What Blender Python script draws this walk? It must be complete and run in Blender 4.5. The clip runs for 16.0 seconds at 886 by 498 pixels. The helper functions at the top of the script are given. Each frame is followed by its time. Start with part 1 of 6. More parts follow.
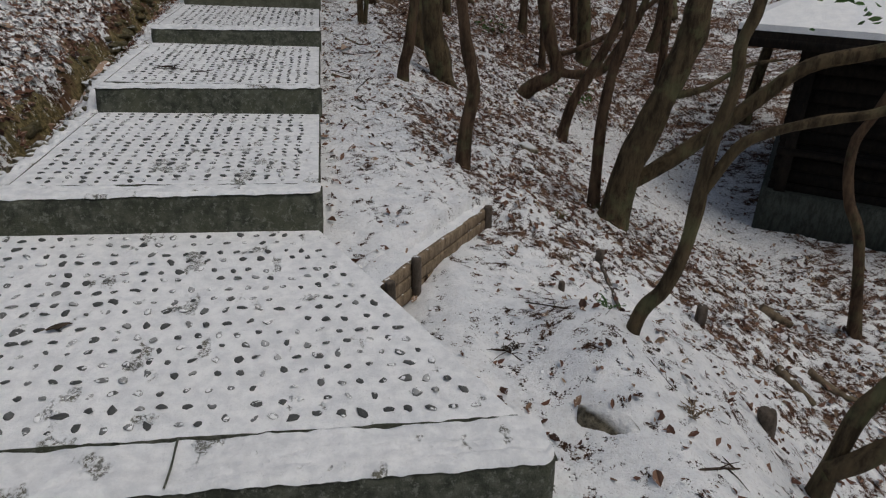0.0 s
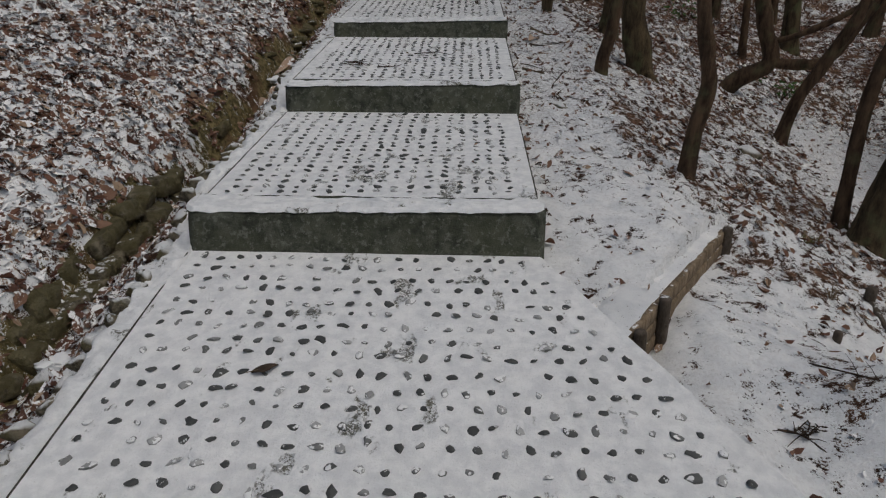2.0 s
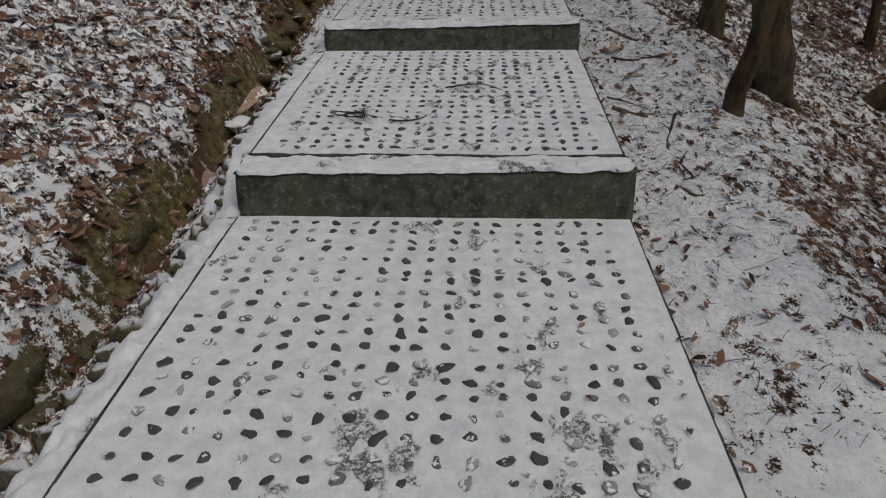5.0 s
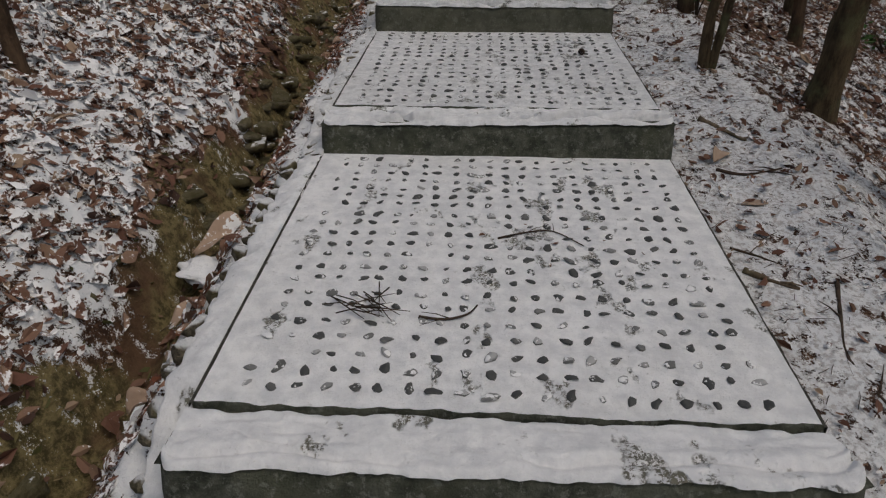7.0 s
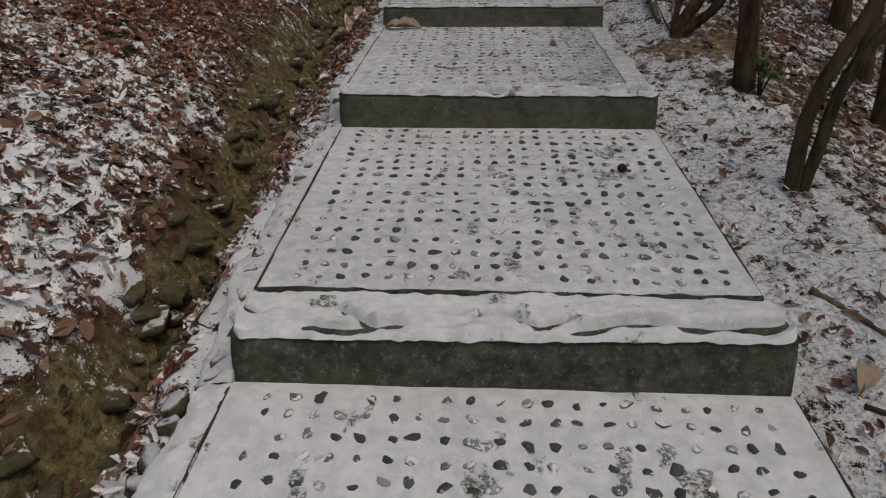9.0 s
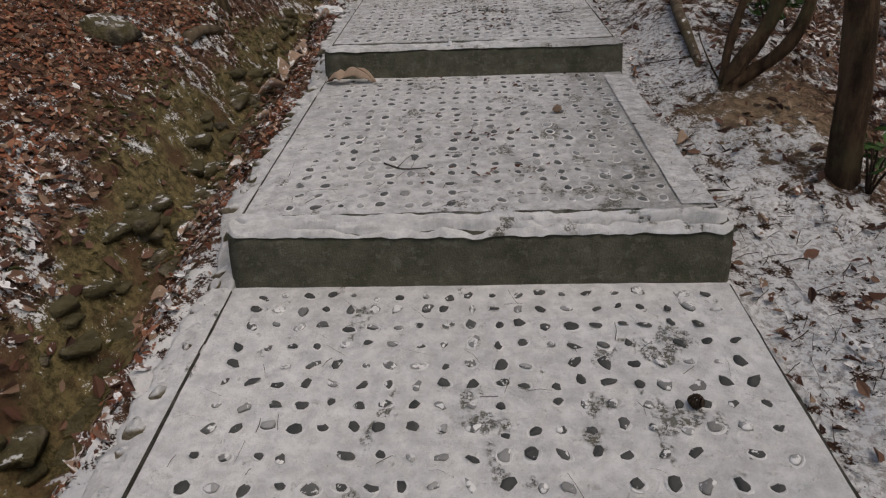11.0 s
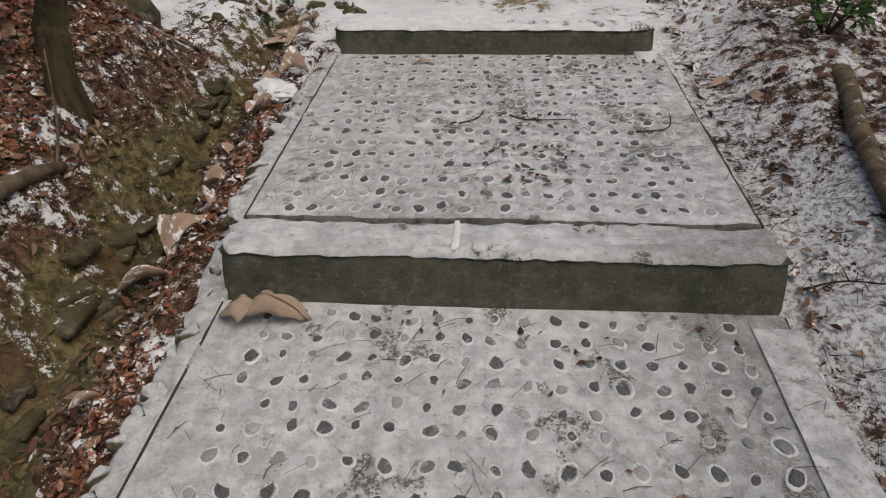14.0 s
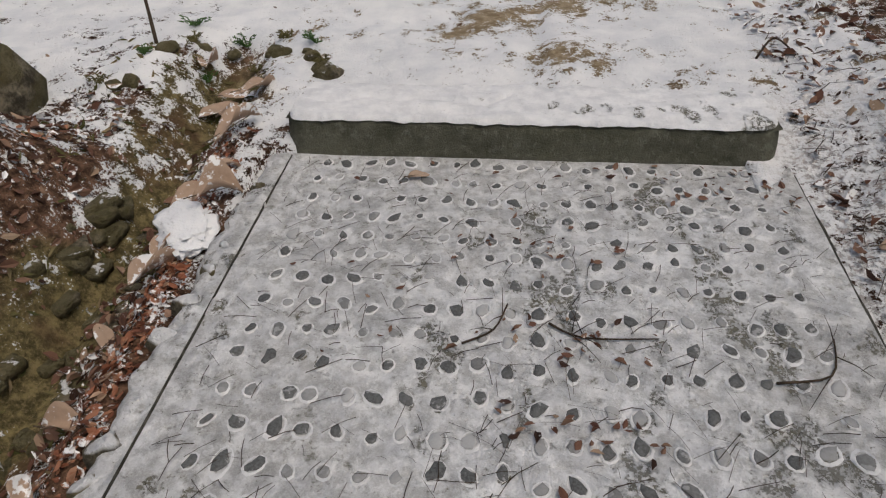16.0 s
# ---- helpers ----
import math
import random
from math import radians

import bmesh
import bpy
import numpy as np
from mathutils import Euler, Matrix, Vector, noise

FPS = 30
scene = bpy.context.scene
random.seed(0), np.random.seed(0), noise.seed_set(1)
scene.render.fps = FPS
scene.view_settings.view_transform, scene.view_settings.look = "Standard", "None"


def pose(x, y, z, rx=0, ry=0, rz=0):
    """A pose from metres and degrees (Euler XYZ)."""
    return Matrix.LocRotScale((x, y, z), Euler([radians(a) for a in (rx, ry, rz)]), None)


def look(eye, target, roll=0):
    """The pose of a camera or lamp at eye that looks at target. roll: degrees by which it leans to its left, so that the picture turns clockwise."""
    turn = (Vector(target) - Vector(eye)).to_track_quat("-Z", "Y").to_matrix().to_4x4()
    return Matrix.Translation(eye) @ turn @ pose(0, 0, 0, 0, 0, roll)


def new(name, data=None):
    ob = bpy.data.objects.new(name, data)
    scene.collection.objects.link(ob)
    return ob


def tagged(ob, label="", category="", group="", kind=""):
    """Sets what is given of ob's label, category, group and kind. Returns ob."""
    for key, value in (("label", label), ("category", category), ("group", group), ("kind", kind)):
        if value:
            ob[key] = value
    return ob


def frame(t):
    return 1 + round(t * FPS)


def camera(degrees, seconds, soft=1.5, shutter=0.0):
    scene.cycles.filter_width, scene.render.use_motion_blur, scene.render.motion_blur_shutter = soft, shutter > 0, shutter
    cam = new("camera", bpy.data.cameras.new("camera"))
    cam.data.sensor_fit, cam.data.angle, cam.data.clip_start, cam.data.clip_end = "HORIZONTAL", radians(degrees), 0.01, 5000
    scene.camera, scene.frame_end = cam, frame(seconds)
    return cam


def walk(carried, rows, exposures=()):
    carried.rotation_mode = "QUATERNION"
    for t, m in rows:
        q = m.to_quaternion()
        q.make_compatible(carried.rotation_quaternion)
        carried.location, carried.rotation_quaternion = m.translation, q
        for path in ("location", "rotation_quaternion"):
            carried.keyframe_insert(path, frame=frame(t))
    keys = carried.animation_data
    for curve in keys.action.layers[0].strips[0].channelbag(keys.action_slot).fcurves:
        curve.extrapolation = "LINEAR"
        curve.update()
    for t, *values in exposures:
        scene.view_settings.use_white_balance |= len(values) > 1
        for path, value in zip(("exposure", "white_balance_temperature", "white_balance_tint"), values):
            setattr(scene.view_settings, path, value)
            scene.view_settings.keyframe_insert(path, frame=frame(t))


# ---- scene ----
cam = camera(67.1, 16.0, soft=1.2)
PATH = [
    (0, (0.061, -1.23, 1.412), (0.386, 0.57, 0.603), 2.8),
    (0.5, (0.013, -1.196, 1.383), (0.218, 0.613, 0.555), 2.2),
    (1, (-0.137, -1.022, 1.34), (-0.041, 0.791, 0.502), 1.7),
    (1.5, (-0.291, -0.833, 1.35), (-0.297, 0.981, 0.507), 0.7),
    (2, (-0.343, -0.583, 1.324), (-0.419, 1.229, 0.482), 0.0),
    (2.5, (-0.38, -0.309, 1.36), (-0.485, 1.493, 0.499), -0.4),
    (3, (-0.493, 0.053, 1.267), (-0.611, 1.838, 0.373), -1.0),
    (3.5, (-0.593, 0.411, 1.288), (-0.722, 2.174, 0.352), -1.1),
    (4, (-0.566, 0.83, 1.266), (-0.693, 2.578, 0.302), -1.2),
    (4.2, (-0.571, 0.999, 1.333), (-0.696, 2.744, 0.362), -1.2),
    (6.3, (-0.787, 2.485, 1.462), (-0.87, 4.243, 0.513), -0.6),
    (6.5, (-0.817, 2.635, 1.444), (-0.901, 4.389, 0.487), -0.4),
    (7, (-0.9, 3.019, 1.591), (-1.007, 4.773, 0.636), -0.2),
    (7.5, (-0.872, 3.346, 1.629), (-0.972, 5.101, 0.675), 0.1),
    (8, (-0.839, 3.687, 1.675), (-0.918, 5.459, 0.751), 0.5),
    (8.5, (-0.917, 4.122, 1.678), (-0.998, 5.905, 0.775), -0.0),
    (8.7, (-0.931, 4.251, 1.693), (-1.022, 6.032, 0.788), -0.2),
    (10.8, (-0.879, 5.788, 1.832), (-0.984, 7.544, 0.881), -2.3),
    (11, (-0.849, 5.953, 1.849), (-0.943, 7.707, 0.892), -2.3),
    (11.5, (-0.829, 6.271, 1.894), (-0.911, 8.02, 0.928), -2.0),
    (12, (-0.902, 6.698, 1.982), (-0.997, 8.445, 1.014), -1.8),
    (12.5, (-0.903, 7.02, 2.069), (-1.007, 8.764, 1.096), -1.1),
    (13, (-0.855, 7.373, 2.1), (-0.952, 9.104, 1.102), -0.4),
    (13.5, (-0.852, 7.716, 2.073), (-0.964, 9.425, 1.04), -0.6),
    (14, (-0.869, 8.08, 2.109), (-1.007, 9.758, 1.031), -1.2),
    (14.5, (-0.79, 8.45, 2.116), (-0.939, 10.093, 0.986), -1.7),
    (15, (-0.792, 8.752, 2.21), (-0.941, 10.365, 1.038), -1.9),
    (15.5, (-0.875, 9.146, 2.208), (-1.071, 10.74, 1.016), -2.5),
    (16, (-0.878, 9.474, 2.197), (-1.104, 11.064, 1.006), -2.3),
]
EXPOSURES = [(0, -1.02, 6350, 5), (1, -1.13, 6350, 5), (2, -1.2, 6350, 5), (3.5, -1.22, 6350, 5), (7, -1.14, 6550, 7), (8.7, -1.15, 6600, 7.5), (11, -0.93, 6800, 9.5), (12.5, -0.76, 6900, 9.5), (14.5, -0.58, 6750, 7.5), (15.2, -0.56, 6700, 7), (16, -0.62, 6680, 7.5)]
walk(cam, [(t, look(eye, target, roll)) for t, eye, target, roll in PATH], EXPOSURES)

# ---- light ----
SUN_EL, SUN_ROT = radians(66), radians(125)
world = bpy.data.worlds.new("overcast_sky")
scene.world = world
world.use_nodes = True
wn = world.node_tree
for n in list(wn.nodes):
    wn.nodes.remove(n)
sky = wn.nodes.new("ShaderNodeTexSky")
sky.sky_type = "NISHITA"
sky.sun_disc = False
sky.sun_elevation, sky.sun_rotation = SUN_EL, SUN_ROT
sky.air_density, sky.dust_density, sky.ozone_density = 1.0, 6.0, 0.6
wbg = wn.nodes.new("ShaderNodeBackground")
wbg.inputs["Strength"].default_value = 0.15
wout = wn.nodes.new("ShaderNodeOutputWorld")
wn.links.new(sky.outputs["Color"], wbg.inputs["Color"])
wn.links.new(wbg.outputs["Background"], wout.inputs["Surface"])
sun = new("sun", bpy.data.lights.new("sun", "SUN"))
sun.data.energy, sun.data.angle, sun.data.color = 0.95, radians(50), (1.0, 0.96, 0.9)
sun.matrix_world = look((0, 0, 30), (0 - 30 * math.cos(SUN_EL) * math.sin(SUN_ROT), 0 - 30 * math.cos(SUN_EL) * math.cos(SUN_ROT), 30 - 30 * math.sin(SUN_EL)))


# ---- materials ----
class Mat:
    """A small builder for node materials."""

    def __init__(self, name, rough=0.8, spec=0.3):
        self.m = bpy.data.materials.new(name)
        self.m.use_nodes = True
        self.t = self.m.node_tree
        self.b = self.t.nodes["Principled BSDF"]
        self.b.inputs["Roughness"].default_value = rough
        self.b.inputs["Specular IOR Level"].default_value = spec
        self.geo = self.node("ShaderNodeNewGeometry")

    def node(self, kind, **kw):
        n = self.t.nodes.new(kind)
        if "operation" in kw:
            n.operation = kw["operation"]
        if "feature" in kw:
            n.feature = kw["feature"]
        if "interpolation_type" in kw:
            n.interpolation_type = kw["interpolation_type"]
        if "data_type" in kw:
            n.data_type = kw["data_type"]
        if "attribute_name" in kw:
            n.attribute_name = kw["attribute_name"]
        return n

    def put(self, sock, value):
        if hasattr(value, "links"):
            self.t.links.new(value, sock)
        elif isinstance(value, tuple) and len(value) == 3:
            sock.default_value = (*value, 1)
        else:
            sock.default_value = value

    def noise(self, scale, detail=4, rough=0.6, vec=None, stretch=None):
        n = self.node("ShaderNodeTexNoise")
        n.inputs["Scale"].default_value = scale
        n.inputs["Detail"].default_value = detail
        n.inputs["Roughness"].default_value = rough
        v = vec or self.geo.outputs["Position"]
        if stretch:
            mp = self.node("ShaderNodeMapping")
            mp.inputs["Scale"].default_value = stretch
            self.t.links.new(v, mp.inputs["Vector"])
            v = mp.outputs["Vector"]
        self.t.links.new(v, n.inputs["Vector"])
        return n.outputs["Fac"]

    def voronoi(self, scale, feature="F1", stretch=None):
        n = self.node("ShaderNodeTexVoronoi", feature=feature)
        n.inputs["Scale"].default_value = scale
        v = self.geo.outputs["Position"]
        if stretch:
            mp = self.node("ShaderNodeMapping")
            mp.inputs["Scale"].default_value = stretch
            self.t.links.new(v, mp.inputs["Vector"])
            v = mp.outputs["Vector"]
        self.t.links.new(v, n.inputs["Vector"])
        return n.outputs["Distance"]

    def ramp(self, fac, lo, hi):
        n = self.node("ShaderNodeMapRange", interpolation_type="SMOOTHSTEP")
        self.put(n.inputs["Value"], fac)
        self.put(n.inputs["From Min"], lo)
        self.put(n.inputs["From Max"], hi)
        return n.outputs["Result"]

    def math(self, op, a, b=0.0):
        n = self.node("ShaderNodeMath", operation=op)
        self.put(n.inputs[0], a)
        self.put(n.inputs[1], b)
        return n.outputs[0]

    def mix(self, fac, a, b):
        n = self.node("ShaderNodeMix", data_type="RGBA")
        self.put(n.inputs["Factor"], fac)
        self.put(n.inputs["A"], a)
        self.put(n.inputs["B"], b)
        return n.outputs["Result"]

    def attr(self, name):
        return self.node("ShaderNodeAttribute", attribute_name=name).outputs["Fac"]

    def up(self):
        s = self.node("ShaderNodeSeparateXYZ")
        self.t.links.new(self.geo.outputs["Normal"], s.inputs[0])
        return s.outputs["Z"]

    def island(self):
        return self.geo.outputs["Random Per Island"]

    def each(self):
        return self.node("ShaderNodeObjectInfo").outputs["Random"]

    def bump(self, height, strength, dist=0.02):
        n = self.node("ShaderNodeBump")
        n.inputs["Strength"].default_value = strength
        n.inputs["Distance"].default_value = dist
        self.put(n.inputs["Height"], height)
        self.t.links.new(n.outputs["Normal"], self.b.inputs["Normal"])
        return self

    def done(self, color, rough=None):
        self.put(self.b.inputs["Base Color"], color)
        if rough is not None:
            self.put(self.b.inputs["Roughness"], rough)
        return self.m


SNOW = (0.88, 0.884, 0.892)


def make_snow():
    k = Mat("snow", 0.75, 0.2)
    a = k.noise(9, 5)
    b = k.noise(90, 3)
    k.bump(k.math("ADD", a, k.math("MULTIPLY", b, 0.35)), 0.8, 0.02)
    return k.done(k.mix(k.ramp(a, 0.35, 0.7), (0.80, 0.81, 0.83), SNOW))


def make_snow_top(name, bare, seed, side=0.0):
    """Thin trodden snow over concrete; bare: how much concrete shows."""
    k = Mat(name, 0.75, 0.25)
    off = k.node("ShaderNodeVectorMath", operation="ADD")
    k.t.links.new(k.geo.outputs["Position"], off.inputs[0])
    off.inputs[1].default_value = (seed * 3.1, seed * 1.7, seed)
    v = off.outputs["Vector"]
    fine = k.noise(120, 4, 0.75, v)
    mid = k.noise(30, 5, 0.7, v)
    blot = k.noise(5.5, 4, 0.6, v, (1.25, 0.8, 1))
    broad = k.noise(1.3, 3, 0.5, v)
    # footsteps down the middle of the stairs let broken specks of concrete show
    sep = k.node("ShaderNodeSeparateXYZ")
    k.t.links.new(k.geo.outputs["Position"], sep.inputs[0])
    off_line = k.math("ABSOLUTE", k.math("ADD", sep.outputs["X"], 0.62))
    middle = k.math("SUBTRACT", 1.0, k.ramp(off_line, 0.15, 0.75))
    tread = k.ramp(k.math("ADD", blot, k.math("MULTIPLY", middle, 0.05)), 0.632 - 0.03 * bare, 0.685)
    flake = k.noise(55, 6, 0.78, v)
    speck = k.ramp(k.math("ADD", k.math("MULTIPLY", fine, 0.45), k.math("MULTIPLY", flake, 0.55)), 0.488, 0.515)
    show = k.math("MULTIPLY", tread, k.math("ADD", k.math("MULTIPLY", speck, 0.9), 0.03))
    thin = k.math("MULTIPLY", k.ramp(mid, 0.64 - 0.2 * bare, 0.70 - 0.06 * bare), 0.12 + 0.5 * bare)
    thin2 = k.math("MULTIPLY", k.ramp(broad, 0.38, 0.62), 0.4 * bare)
    grit = k.math("MULTIPLY", k.ramp(fine, 0.62, 0.67), 0.10 + 0.55 * bare)
    grain = k.math("ADD", k.math("MULTIPLY", k.noise(260, 3, 0.7, v), 0.5), k.math("MULTIPLY", flake, 0.5))
    veil = k.math("MULTIPLY", k.ramp(grain, 0.42, 0.60), 0.24 * bare)
    mottle = k.math("MULTIPLY", k.ramp(k.noise(24, 5, 0.62, v), 0.40, 0.60), 0.62 * bare)
    veil = k.math("ADD", veil, k.math("MULTIPLY", mottle, k.ramp(grain, 0.3, 0.55)))
    fac = k.math("MINIMUM", k.math("ADD", k.math("ADD", k.math("ADD", show, grit), veil), k.math("ADD", thin, thin2)), 0.92)
    if side:
        # the outer side has been walked bare
        edge = k.ramp(k.math("ADD", sep.outputs["X"], k.math("MULTIPLY", k.math("SUBTRACT", blot, 0.5), 0.9)), -0.62, -0.1)
        fac = k.math("MINIMUM", k.math("ADD", fac, k.math("MULTIPLY", k.math("MULTIPLY", edge, side), k.ramp(grain, 0.34, 0.56))), 0.92)
    clot = k.math("MULTIPLY", k.ramp(k.noise(19, 6, 0.7, v), 0.57, 0.62), min(0.75, 1.0 * bare))
    fac = k.math("MULTIPLY", fac, k.math("SUBTRACT", 1.0, clot))
    conc = k.mix(k.ramp(k.noise(11, 4, 0.6, v), 0.42, 0.58), k.mix(mid, (0.075, 0.074, 0.06), (0.21, 0.205, 0.175)), k.mix(mid, (0.05, 0.049, 0.03), (0.18, 0.165, 0.11)))
    snow = k.mix(k.ramp(k.noise(16, 5, 0.65, v), 0.32, 0.66), (0.74 - 0.26 * bare, 0.75 - 0.26 * bare, 0.77 - 0.26 * bare), SNOW)
    lump = k.math("ADD", k.math("MULTIPLY", blot, 0.7), k.math("ADD", k.math("MULTIPLY", fine, 0.22), k.math("MULTIPLY", mid, 0.3)))
    k.bump(k.math("SUBTRACT", lump, k.math("MULTIPLY", fac, 0.5)), 0.9, 0.016)
    return k.done(k.mix(fac, snow, conc))


def make_concrete(name="mossy_concrete", dry=False, pale=0.0):
    k = Mat(name, 0.9, 0.2)
    a = k.noise(14, 6, 0.7)
    b = k.noise(3, 3)
    f = k.noise(160, 3)
    col = k.mix(k.ramp(a, 0.35, 0.65), (0.036, 0.04, 0.03), (0.105, 0.11, 0.085))
    col = k.mix(k.math("MULTIPLY", k.ramp(b, 0.45, 0.7), 0.6), col, (0.08, 0.085, 0.055))
    col = k.mix(k.math("MULTIPLY", k.ramp(k.noise(34, 5, 0.75), 0.53, 0.63), 0.6), col, (0.2, 0.205, 0.175))
    col = k.mix(k.math("MULTIPLY", k.ramp(f, 0.62, 0.72), 0.5), col, (0.02, 0.022, 0.018))
    if dry:
        col = k.mix(0.45, col, k.mix(k.ramp(k.noise(5, 5, 0.65), 0.35, 0.65), (0.082, 0.08, 0.054), (0.15, 0.145, 0.108)))
    if pale:
        col = k.mix(k.math("MULTIPLY", k.ramp(k.noise(20, 5, 0.7), 0.35, 0.6), pale), col, (0.36, 0.355, 0.33))
    k.bump(k.math("ADD", a, k.math("MULTIPLY", f, 0.6)), 0.9, 0.014)
    return k.done(col)


def make_pebble(name, joined, frost=0.0):
    k = Mat(name, 0.65, 0.4)
    r = k.island() if joined else k.each()
    a = k.noise(70, 4)
    col = k.mix(r, (0.03, 0.033, 0.034), (0.09, 0.093, 0.09))
    col = k.mix(k.math("MULTIPLY", a, 0.35), col, (0.13, 0.13, 0.12))
    col = k.mix(k.math("MULTIPLY", k.ramp(k.noise(150, 4, 0.7), 0.3, 0.65), frost), col, (0.34, 0.35, 0.36))
    sl = k.noise(38, 3)
    veil = k.math("MULTIPLY", k.ramp(r, 0.5, 1.0), 0.38)
    clad = k.ramp(k.math("ADD", sl, k.math("MULTIPLY", k.math("SUBTRACT", r, 0.5), 0.22)), 0.575, 0.615)
    dust = k.math("MULTIPLY", k.math("MAXIMUM", veil, k.math("MULTIPLY", clad, 0.9 - 2.6 * frost)), k.ramp(k.up(), 0.35, 0.8))
    col = k.mix(dust, col, SNOW)
    k.bump(a, 0.3, 0.005)
    return k.done(col)


def make_rock(name, moss, snow):
    k = Mat(name, 0.9, 0.2)
    r = k.each()
    a = k.noise(18, 6, 0.7)
    b = k.noise(6, 4)
    col = k.mix(k.ramp(a, 0.35, 0.65), (0.06, 0.052, 0.036), (0.26, 0.225, 0.16))
    col = k.mix(k.math("MULTIPLY", k.ramp(b, 0.62 - 0.3 * moss, 0.75 - 0.3 * moss), 0.7), col, (0.125, 0.108, 0.048))
    cap = k.math("MULTIPLY", k.ramp(k.up(), 0.62, 0.88), k.ramp(k.math("ADD", k.noise(22, 5), k.math("MULTIPLY", r, 0.2)), 0.80 - snow, 0.86 - snow))
    col = k.mix(cap, col, SNOW)
    k.bump(k.math("ADD", a, k.noise(55, 4, 0.7)), 1.0, 0.03)
    return k.done(col)


def make_bark(name, dark, light, lichen, snow=0.0):
    k = Mat(name, 0.9, 0.15)
    a = k.noise(16, 6, 0.7, None, (1, 1, 0.25))
    b = k.noise(5, 4)
    c = k.noise(60, 4)
    col = k.mix(k.ramp(a, 0.3, 0.7), dark, light)
    col = k.mix(k.math("MULTIPLY", k.ramp(b, 0.5, 0.68), lichen), col, (0.13, 0.14, 0.07))
    col = k.mix(k.math("MULTIPLY", k.ramp(c, 0.6, 0.75), 0.4), col, (0.02, 0.015, 0.01))
    if snow:
        cap = k.math("MULTIPLY", k.ramp(k.up(), 0.8, 0.97), k.ramp(k.noise(20, 4), 0.62 - 0.4 * snow, 0.7 - 0.3 * snow))
        col = k.mix(cap, col, SNOW)
    k.bump(k.math("ADD", a, k.math("MULTIPLY", c, 0.4)), 0.8, 0.02)
    return k.done(col)


def make_ground():
    k = Mat("snowy_woodland_soil", 0.9, 0.15)
    moss = k.attr("moss")
    a = k.noise(24, 6, 0.7)
    b = k.noise(7, 4)
    f = k.noise(110, 3, 0.7)
    soil = k.mix(k.ramp(a, 0.38, 0.62), (0.04, 0.022, 0.014), (0.20, 0.115, 0.075))
    soil = k.mix(k.math("MULTIPLY", k.ramp(f, 0.55, 0.7), 0.6), soil, (0.24, 0.16, 0.10))
    green = k.mix(k.ramp(a, 0.38, 0.62), (0.06, 0.05, 0.022), (0.215, 0.172, 0.08))
    green = k.mix(k.math("MULTIPLY", k.ramp(f, 0.5, 0.7), 0.5), green, (0.28, 0.215, 0.12))
    green = k.mix(k.ramp(k.noise(2.6, 4), 0.5, 0.68), green, k.mix(a, (0.05, 0.028, 0.016), (0.17, 0.10, 0.06)))
    soil = k.mix(k.ramp(moss, 0.25, 0.7), soil, green)
    soil = k.mix(k.attr("sand"), soil, k.mix(k.ramp(a, 0.35, 0.65), (0.22, 0.165, 0.10), (0.42, 0.34, 0.235)))
    n = k.math("ADD", k.math("MULTIPLY", a, 0.5), k.math("ADD", k.math("MULTIPLY", b, 0.14), k.math("MULTIPLY", f, 0.36)))
    depth = k.attr("snow_depth")
    fac = k.ramp(k.math("ADD", depth, k.math("MULTIPLY", k.math("SUBTRACT", n, 0.5), 3.6)), -0.02, 0.10)
    grit = k.math("MULTIPLY", k.ramp(k.noise(46, 5, 0.75), 0.47, 0.60), k.math("MULTIPLY", k.attr("wear"), 0.5))
    fac = k.math("MULTIPLY", fac, k.math("SUBTRACT", 1.0, grit))
    snow = k.mix(k.ramp(b, 0.3, 0.7), (0.74, 0.755, 0.78), SNOW)
    k.bump(k.math("ADD", n, k.math("MULTIPLY", fac, 0.25)), 0.8, 0.03)
    return k.done(k.mix(fac, soil, snow))


def make_leaf(name, shades, snowy):
    k = Mat(name, 0.75, 0.25)
    r = k.island()
    c1 = k.mix(k.ramp(r, 0.0, 0.35), shades[0], shades[1])
    c2 = k.mix(k.ramp(r, 0.35, 0.75), c1, shades[2])
    col = k.mix(k.ramp(r, 0.75, 1.0), c2, shades[3])
    col = k.mix(k.math("MULTIPLY", k.noise(60, 4), 0.4), col, (0.03, 0.016, 0.01))
    if snowy:
        cov = k.attr("snow_cover")
        n = k.math("ADD", k.math("MULTIPLY", k.noise(12, 4), 0.5), k.math("MULTIPLY", k.noise(42, 3), 0.5))
        lo = k.math("SUBTRACT", 0.65, k.math("MULTIPLY", cov, 0.30))
        fac = k.math("MULTIPLY", k.ramp(n, lo, k.math("ADD", lo, 0.05)), 0.95)
        col = k.mix(fac, col, SNOW)
    k.bump(k.noise(80, 3), 0.3, 0.006)
    return k.done(col)


def make_wood(name, dark, light, snow=0.0):
    k = Mat(name, 0.85, 0.2)
    a = k.noise(8, 6, 0.7, None, (3, 3, 1))
    c = k.noise(50, 4)
    col = k.mix(k.ramp(a, 0.3, 0.7), dark, light)
    col = k.mix(k.math("MULTIPLY", k.ramp(c, 0.55, 0.7), 0.5), col, (0.03, 0.02, 0.012))
    if snow:
        cap = k.math("MULTIPLY", k.ramp(k.up(), 0.75, 0.95), k.ramp(k.noise(22, 4), 0.62 - 0.4 * snow, 0.7 - 0.3 * snow))
        col = k.mix(cap, col, SNOW)
    k.bump(k.math("ADD", a, c), 0.6, 0.01)
    return k.done(col)


